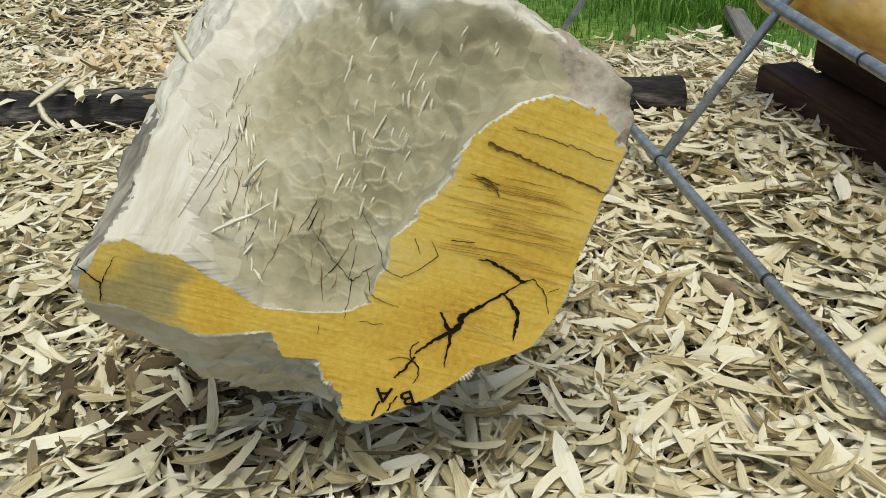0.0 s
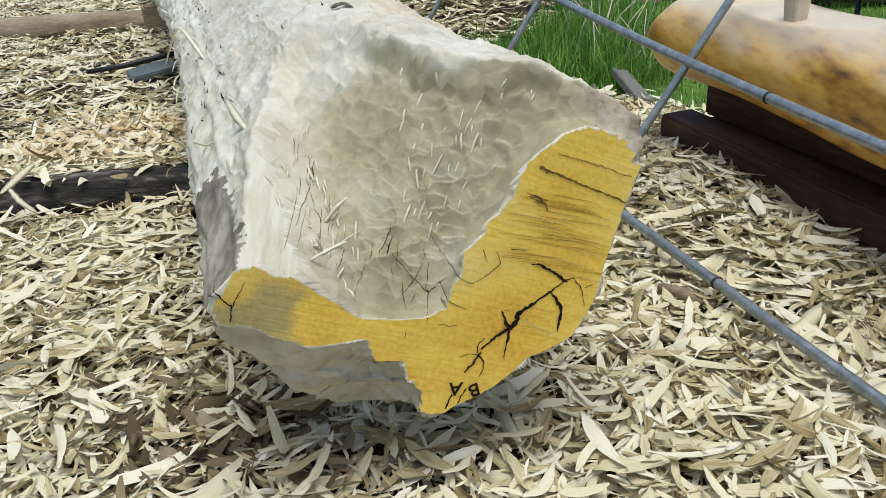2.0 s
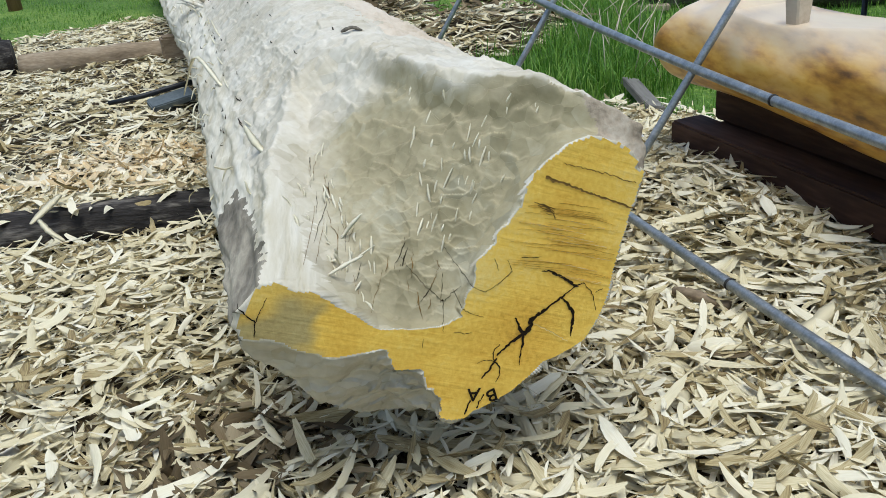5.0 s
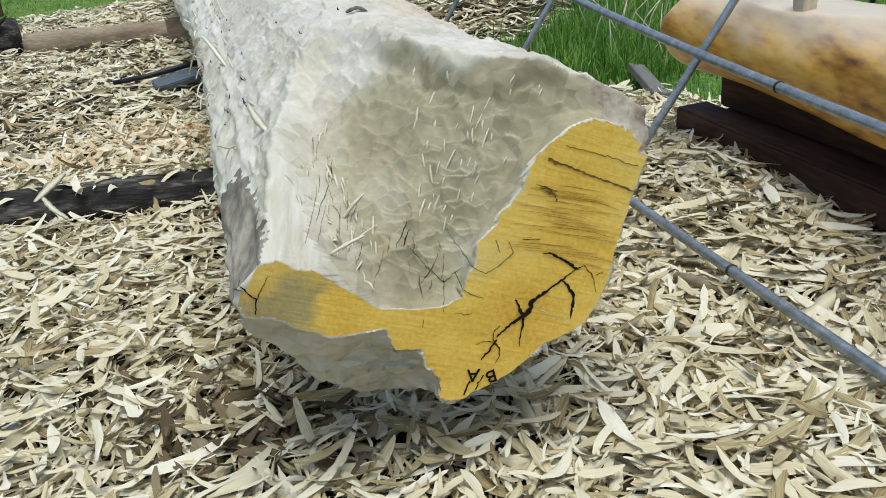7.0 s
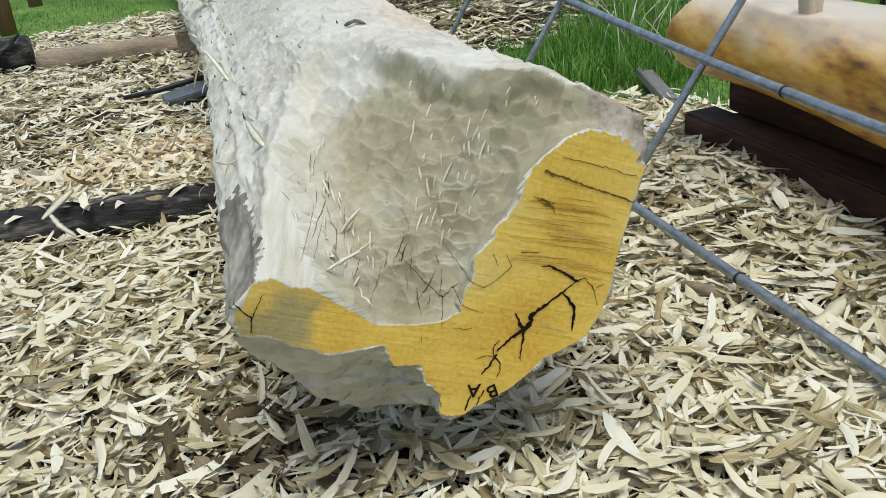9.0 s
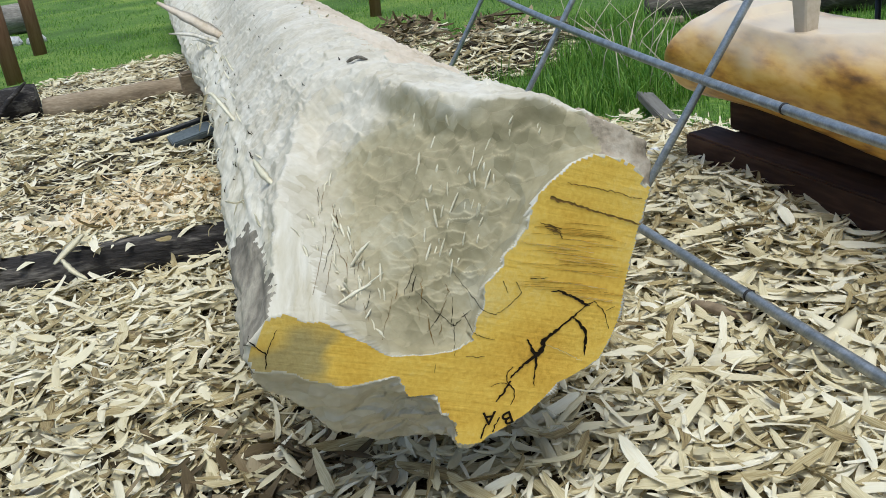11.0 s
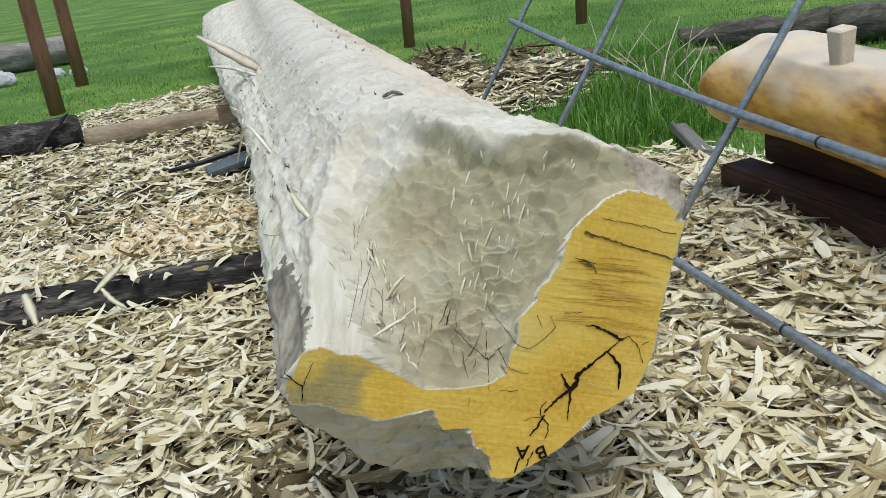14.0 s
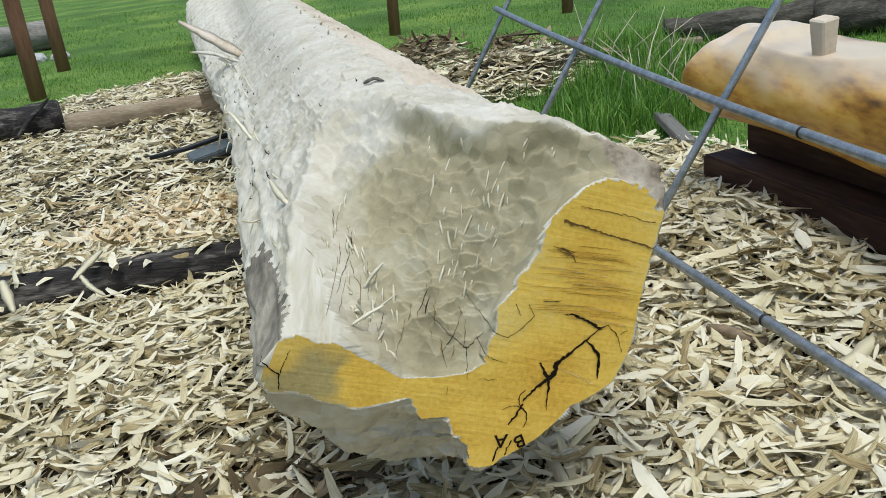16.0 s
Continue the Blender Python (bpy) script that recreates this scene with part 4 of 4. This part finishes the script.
# ---- steel panel ----
def steel_panel():
    o, u, v = np.array([0.436, 1.903, 0.098]), np.array([0.226, -0.974, -0.02]), np.array([0.535, 0.023, 0.845])
    u2 = np.array([0.192, -0.981, -0.034])
    top = o + 0.388 * v
    panel = base("steel_panel", (0, 0, 0), "leaning galvanised steel pipe panel with wired crossings", "fence panel")

    def bar(name, at, d, s0, s1, r, sag):
        s = np.linspace(s0, s1, 40)
        path = at + d * s[:, None]
        path[:, 2] -= sag * (1 - ((s - 0.2) / 0.9) ** 2)
        vv, f = tube_arrays(path, r, 16)
        ob = part(name, from_arrays(name, vv, f, M_STEEL), panel)
        return path, ob

    o, top = o + 0.010 * np.cross(u, v), top + 0.010 * np.cross(u, v)
    low, bar1 = bar("long_bar", o, u, -1.1, 1.6, 0.0115, 0.006)
    high, bar2 = bar("long_bar", top, u2, -1.745, 1.6, 0.0115, 0.012)
    for s in (0.0, -0.906, -1.741):
        at = (top + u2 * s) - 0.388 * v - 0.012 * np.cross(u, v)
        if s == 0.0:
            at = o - 0.012 * np.cross(u, v)
        bar("cross_bar", at, v, -0.03, 1.25, 0.0098, 0.0)
    for ob, path, ty, d in ((bar1, low, 1.406, u), (bar2, high, 1.597, u2), (bar1, low, 1.885, u)):
        at = np.array([np.interp(-ty, -path[:, 1], path[:, i]) for i in range(3)])
        vv, f = tube_arrays([at - d * 0.003, at, at + d * 0.003], 0.0133, 16)
        part("wire_tie", from_arrays("wire_tie", vv, f, M_RING), ob, "dark wire tie")
    return panel


steel_panel()


# ---- the second log on its timbers ----
def back_log():
    d = np.array([0.25, -1.0, -0.009])
    d /= np.linalg.norm(d)
    side = np.array([-d[1], d[0], 0.0]) * -1
    start = np.array([0.829, 2.2, 0.41]) - d * 0.19
    n, rings = 128, 200
    th = np.linspace(0, 2 * np.pi, n, endpoint=False)
    v = []
    for i in range(rings):
        a = -0.02 + (i / (rings - 1)) ** 1.6 * 2.4
        g = np.clip((a + 0.02) / 0.13, 0, 1)
        r = (0.142 + 0.012 * min(a, 1.5)) * (0.42 + 0.58 * math.sqrt(max(1 - (1 - g) ** 2, 0.0)))
        lean = 0.13 * (1 - np.clip((a + 0.02) / 0.34, 0, 1)) ** 1.5 * np.clip(np.sin(th) + 0.15, 0, 1.15)
        neck = 1 - 0.0 * a
        rr = r * neck * (1 + 0.05 * np.sin(2 * th + 1.3 * a) + 0.04 * np.sin(3 * th + 5 * a + 1) + 0.025 * np.sin(5 * th - 7 * a) + 0.012 * np.sin(9 * th + 13 * a)) * (1 - 0.10 * np.exp(-((a - 0.16) / 0.08) ** 2) * np.clip(np.sin(th), 0, 1))
        c = start + d * a + np.array([0, 0, 0.012 * math.sin(a * 3.5)])
        p = c + d[None] * lean[:, None] + rr[:, None] * (np.cos(th)[:, None] * side + np.sin(th)[:, None] * np.array([0, 0, 1.0]))
        flat = 0.53 + 0.012 * math.sin(a * 9) + (0.02 if a < 0.35 else 0.0)
        p[:, 2] = np.where(p[:, 2] > flat, flat + 0.1 * (p[:, 2] - flat), p[:, 2])
        v.append(p)
    v = np.concatenate(v)
    g = np.arange(rings * n).reshape(rings, n)
    f = np.stack([g[:-1], np.roll(g[:-1], -1, 1), np.roll(g[1:], -1, 1), g[1:]], -1).reshape(-1, 4)
    c = v[f].mean(1)
    idx = np.zeros(len(f), int)
    faces = f.tolist() + [tuple(g[0][::-1].tolist()), tuple(g[-1].tolist())]
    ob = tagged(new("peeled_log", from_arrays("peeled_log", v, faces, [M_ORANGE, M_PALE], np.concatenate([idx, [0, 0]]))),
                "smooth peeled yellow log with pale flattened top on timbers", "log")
    return start, d


bl_start, bl_d = back_log()


def beam(label, a, length, w, h, z):
    ob = tagged(new("timber_beam", box_mesh("timber_beam", (w, length, h), M_BEAM, 0.006, 0, 0.003)), label, "timber beam", group="timbers under the peeled log")
    ob.matrix_world = pose(a[0], a[1], z, 0, 0, math.degrees(math.atan2(0.25, 1.0))) @ Matrix.Translation((w / 2, -length / 2, 0))
    return ob


beam("rough dark brown timber beam lying beside wood chips", (0.745, 2.37), 2.6, 0.11, 0.09, 0.07)
beam("dark brown timber beam stacked under the peeled log", (0.875, 2.36), 2.6, 0.16, 0.10, 0.155)
# Added beam: blocks the bright gap below the stack so it reads dark.
beam("added dark filler beam that closes the bright gap beneath another beam", (0.862, 2.33), 2.5, 0.16, 0.16, -0.01)


def peg(where, size, yaw, label):
    bm = bmesh.new()
    r = bmesh.ops.create_cube(bm, size=1)
    for v in bm.verts:
        k = 0.78 if v.co.z < 0 else 1.0
        v.co = Vector((v.co.x * size[0] * k, v.co.y * size[1] * k, (v.co.z + 0.5) * size[2]))
    bmesh.ops.bevel(bm, geom=bm.edges[:], offset=0.004, segments=1, affect="EDGES")
    me = bpy.data.meshes.new("wooden_peg")
    bm.to_mesh(me)
    bm.free()
    me.materials.append(M_TAN)
    ob = tagged(new("wooden_peg", me), label, "wooden block")
    ob.matrix_world = pose(*where, 4, -5, yaw)
    return ob


peg((0.845, 1.82, 0.512), (0.050, 0.046, 0.092), 20, "pale square wooden peg standing in the peeled log")
peg((1.02, 1.52, 0.52), (0.09, 0.06, 0.05), 40, "pale offcut block lying on the peeled log")

# ---- bearers and other logs ----
tagged(new("bearer_log", rough_log_mesh("bearer_log", (-2.1, 2.13, 0.055), (0.56, 2.40, 0.055), 0.062, 0.064, M_DARKLOG, M_DARKLOG, 0.16, bend=0.005, seed=1)),
       "blackened round bearer log under the hewn log", "log", group="bearers under the hewn log")
tagged(new("bearer_log", rough_log_mesh("bearer_log", (-2.14, 5.12, 0.035), (-0.2, 5.35, 0.035), 0.075, 0.07, M_BROWNLOG, M_BROWNLOG, 0.16, seed=2)),
       "brown barkless bearer log half covered by chips", "log", group="bearers under the hewn log")
tagged(new("dead_log", rough_log_mesh("dead_log", (-2.66, 5.02, 0.09), (-2.18, 5.16, 0.09), 0.115, 0.10, M_DARKLOG, M_GREYLOG, 0.10, seed=3)), "short charred grey log lying on the grass edge", "log")
M_DRIFT = material("silver_driftwood", [(0.3, (0.10, 0.09, 0.075)), (0.5, (0.22, 0.20, 0.165)), (0.7, (0.40, 0.37, 0.32))], scale=10, stretch=(0.3, 1, 1), fine=60, bump=0.8, depth=0.02, rough=0.9)
wedge = tagged(new("wood_block", box_mesh("wood_block", (0.16, 0.14, 0.13), M_BROWNLOG, 0.012, 0, 0.008)), "brown wooden chock against the hewn log", "wooden block")
wedge.matrix_world = pose(-1.24, 5.06, 0.02, 0, 0, 15)


def post(x, y, r, h, lean, label):
    path = [(0, 0, -0.05), (0, 0, h * 0.33), (0.004, 0, h * 0.66), (0, 0, h)]
    v, f = tube_arrays(path, [r, r * 0.98, r * 0.97, r * 0.95], 18)
    ob = tagged(new("fence_post", from_arrays("fence_post", v, f, M_POST)), label, "post", group="posts on the lawn")
    ob.matrix_world = pose(x, y, 0, 0, lean, 0)
    return ob


post(-2.946, 6.783, 0.062, 1.5, 0, "red-brown round wooden post standing in grass")
post(-3.322, 8.449, 0.062, 1.6, 0, "red-brown round wooden post standing on the lawn")
post(-0.165, 7.746, 0.05, 1.5, 3, "dark brown wooden post standing on the lawn")
post(1.343, 7.638, 0.05, 1.5, 3, "dark brown wooden post standing on the lawn")
tagged(new("dead_log", rough_log_mesh("dead_log", (-7.4, 10.6, 0.17), (-4.3, 11.2, 0.17), 0.19, 0.17, M_DRIFT, M_DRIFT, 0.12, seed=4)), "weathered grey log lying far across the lawn", "log")
tagged(new("dead_log", rough_log_mesh("dead_log", (1.52, 5.38, 0.07), (2.5, 5.2, 0.08), 0.085, 0.10, M_GREYLOG, M_GREYLOG, 0.22, seed=5)), "dark rotting log lying in the grass", "log")
tagged(new("dead_log", rough_log_mesh("dead_log", (2.3, 5.0, 0.10), (3.9, 4.4, 0.10), 0.11, 0.11, M_GREYLOG, M_GREYLOG, 0.22, seed=6)), "dark weathered log lying behind the peeled log", "log")
plank = tagged(new("plank", box_mesh("plank", (0.5, 0.09, 0.03), M_BROWNLOG, 0.004, 0, 0.002)), "short brown plank lying in the grass", "plank")
plank.matrix_world = pose(1.42, 5.15, 0.03, 0, 0, -10)


# ---- small things ----
def chips_on(n, xyz, spread, size, mats, name, label, lift=0.03, kind="stuff", category="wood chips"):
    c = np.array(xyz)
    x, y = rng.normal(c[0], spread[0], n), rng.normal(c[1], spread[1], n)
    length = np.clip(rng.lognormal(math.log(size), 0.4, n), 0.02, 0.2)
    pos = np.stack([x, y, ground_height(x, y) + c[2] + rng.uniform(0.005, lift, n)], 1)
    return tagged(new(name, chips_mesh(name, pos, length, np.clip(length * rng.uniform(0.12, 0.34, n), 0.004, 0.03), rng.uniform(0, 6.28, n), rng.normal(0, 0.3, n), rng.normal(0, 0.4, n), rng.normal(0.05, 0.1, n), mats)),
                  label, category, kind=kind)


# The warm bright ramp puts a dapple of sun into these chips' colour.
M_SUNCHIP = material("sunlit_fresh_chips", [(0.2, (0.60, 0.44, 0.22)), (0.5, (0.78, 0.66, 0.42)), (0.8, (0.86, 0.80, 0.62))], scale=10, fine=40, grain=(1, 14, 1), thin=0.22, per_island=0.6, rough=0.75, bump=0.4, depth=0.002)
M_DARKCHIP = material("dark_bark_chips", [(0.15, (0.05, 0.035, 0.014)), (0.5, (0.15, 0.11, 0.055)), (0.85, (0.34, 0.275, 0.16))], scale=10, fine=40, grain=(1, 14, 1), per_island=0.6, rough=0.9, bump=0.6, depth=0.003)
chips_on(520, (-1.02, 2.86, 0.035), (0.22, 0.16), 0.055, [M_SUNCHIP], "sunlit_shavings", "fresh-cut shavings in a small heap, with sunlight put into their warm tint", 0.03)
chips_on(130, (0.55, 5.05, 0.04), (0.25, 0.22), 0.12, [M_DARKCHIP], "bark_strips", "dark bark strips heaped with pale shavings on the lawn", 0.07)
chips_on(120, (0.02, 5.95, 0.03), (0.14, 0.16), 0.12, [M_DARKCHIP], "bark_strips", "dark bark strips in a low heap on the lawn", 0.08)
chips_on(70, (0.1, 1.35, 0.03), (0.75, 0.3), 0.045, [M_DARKCHIP], "dark_chips", "scattered dark bark chips among the pale shavings", 0.02)
# Dark chips stand in for the shade below the log's overhang.
chips_on(170, (-0.42, 1.10, 0.028), (0.10, 0.08), 0.06, [M_DARKCHIP], "dark_chips", "brown chips darkened for the shade under the end of the hewn log", 0.03)

# chips that lie on the black bearer
k = 130
bx = rng.uniform(-1.9, -0.55, k)
by = 2.13 + (bx + 2.1) / 2.4 * 0.23 + rng.normal(0.02, 0.03, k)
blen = rng.uniform(0.03, 0.09, k)
tagged(new("loose_chips", chips_mesh("loose_chips", np.stack([bx, by, 0.128 + rng.uniform(-0.014, 0.010, k)], 1), blen, blen * rng.uniform(0.15, 0.35, k), rng.uniform(0, 6.28, k), rng.normal(0, 0.35, k), rng.normal(0, 0.4, k), rng.normal(0, 0.1, k), [M_CHIP])),
       "loose pale chips lying on the black bearer log", "wood chips", kind="stuff")


def shaving(path, width, label):
    return tagged(splinter(path, width, M_CHIP, name="wood_shaving", thick=0.0012), label, "wood shaving", group="large shavings on the ground")


shaving([(0.86, 1.42, 0.075), (0.694, 1.283, 0.065), (0.592, 1.219, 0.055), (0.493, 1.159, 0.035)], 0.032, "long pale curved shaving lying across the steel bar")
shaving([(0.78, 1.08, 0.06), (0.66, 1.03, 0.055), (0.52, 1.02, 0.04), (0.44, 0.98, 0.035)], 0.030, "long pale shaving lying on wood chips")
shaving([(0.20, 1.22, 0.035), (0.28, 1.17, 0.045), (0.36, 1.12, 0.04), (0.41, 1.10, 0.035)], 0.036, "broad pale shaving lying beside the hewn log")
stick_on = tagged(splinter([(-2.36, 4.92, 0.05), (-2.28, 4.99, 0.14), (-2.19, 5.07, 0.22)], 0.035, M_DARKLOG, name="bark_slab", thick=0.01), "dark bark slab leaning against the charred log", "bark slab")
shaving([(0.31, 1.16, 0.04), (0.335, 1.10, 0.055), (0.33, 1.05, 0.04)], 0.040, "broad cream leaf-shaped chip on the ground")
shaving([(-1.036, 2.25, 0.155), (-1.046, 2.176, 0.15), (-1.062, 2.072, 0.14)], 0.024, "pale chip lying across the black bearer log")
shaving([(-1.045, 2.086, 0.145), (-0.999, 2.015, 0.135), (-0.96, 2.0, 0.11)], 0.016, "thin hanging shaving over the black bearer log")
shaving([(-1.277, 2.133, 0.145), (-1.232, 2.05, 0.14), (-1.201, 1.997, 0.1)], 0.028, "pale chip hanging over the black bearer log")
shaving([(0.02, 0.72, 0.03), (0.05, 0.80, 0.05), (0.07, 0.86, 0.04)], 0.016, "narrow upright shaving among wood chips")

sv, sf = tube_arrays([(0.455, 1.487, 0.045), (0.475, 1.462, 0.050), (0.505, 1.430, 0.046), (0.545, 1.400, 0.040)], [0.009, 0.012, 0.012, 0.011], 14)
tagged(new("stick", from_arrays("stick", sv, sf, M_BROWNLOG)), "short curved brown stick lying on wood chips", "stick")

bv, bf = tube_arrays([(0, 0, 0), (0.004, 0, 0), (0.012, 0, 0), (0.034, 0, 0), (0.040, 0, 0), (0.044, 0, 0)], [0.005, 0.010, 0.012, 0.012, 0.009, 0.004], 16)
cap = tagged(new("plastic_cap", from_arrays("plastic_cap", bv, bf, M_WHITE)), "small white plastic cap lying on wood chips", "cap")
cap.matrix_world = pose(0.70, 2.50, 0.075, 0, 20, 130)

for lab, m in (("weathered grey board lying in the grass", pose(0.89, 3.14, 0.03, 3, 12, -2)),):
    bd = tagged(new("grey_board", box_mesh("grey_board", (0.07, 0.40, 0.028), M_BOARD, 0.003, 0, 0.002)), lab, "board")
    bd.matrix_world = m


def hand_tool():
    tool = base("pry_bar", (-1.12, 3.86, 0.06), "black steel pry bar with a blue-grey blade on wood chips", "hand tool")
    v, f = tube_arrays([(-0.20, -0.03, 0.0), (-0.05, 0.0, 0.012), (0.10, 0.07, 0.03), (0.16, 0.10, 0.035)], [0.010, 0.012, 0.013, 0.012], 12)
    part("handle", from_arrays("handle", v, f, M_BLACK), tool, "black steel handle")
    blade = part("blade", box_mesh("blade", (0.20, 0.10, 0.03), M_BLUEGREY, 0.005, 0, 0.001), tool, "blue-grey steel blade")
    blade.matrix_basis = pose(0.07, 0.0, -0.03, 12, -8, 25)
    return tool


hand_tool()


def stool():
    st = base("stool", (1.58, 2.75, 0), "low black metal stool beside the peeled log", "stool")
    part("seat", box_mesh("seat", (0.34, 0.32, 0.05), M_BLACK, 0.012, 0, 0), st).location = (0.17, 0, 0.40)
    for x in (0.03, 0.31):
        for y in (-0.13, 0.13):
            v, f = tube_arrays([(x, y, 0), (x, y, 0.2), (x, y, 0.43)], 0.010, 10)
            part("leg", from_arrays("leg", v, f, M_BLACK), st)
    cl = tagged(new("blue_cloth", box_mesh("blue_cloth", (0.28, 0.26, 0.07), M_BLUE, 0.025, 0, 0.012)), "folded blue cloth lying on the black stool", "cloth")
    cl.matrix_world = pose(1.76, 2.75, 0.45, 0, 0, 10)


stool()


def stone(where, r, label):
    bm = bmesh.new()
    bmesh.ops.create_icosphere(bm, subdivisions=3, radius=r)
    for v in bm.verts:
        v.co *= 1 + 0.3 * noise.noise(v.co * (2.2 / r) + Vector(where))
        v.co.z *= 0.6
    me = bpy.data.meshes.new("stone")
    bm.to_mesh(me)
    bm.free()
    me.materials.append(M_STONE)
    ob = tagged(new("stone", me), label, "stone", group="stones on the lawn")
    ob.location = where


stone((-4.55, 9.5, 0.06), 0.16, "pale grey stone lying beside a dead log")
stone((-4.05, 9.7, 0.03), 0.11, "small pale stone lying on the lawn")
stone((-3.75, 9.6, 0.03), 0.10, "small pale stone lying on the lawn")


def dry_stalks():
    n = 26
    v, f = [], []
    for i in range(n):
        x, y = rng.normal(1.05, 0.16), rng.uniform(3.4, 5.0)
        h, w = rng.uniform(0.18, 0.36), rng.normal(0, 0.12, 2)
        sv, sf = tube_arrays([(x, y, 0), (x + w[0] * 0.4, y + w[1] * 0.4, h * 0.6), (x + w[0], y + w[1], h)], [0.003, 0.0025, 0.0012], 5)
        f += [tuple(k + len(v) for k in q) for q in sf]
        v += sv.tolist()
    tagged(new("dry_stalks", from_arrays("dry_stalks", v, f, M_TAN)), "dry straw-coloured stalks standing in tall grass", "grass", kind="stuff")


dry_stalks()
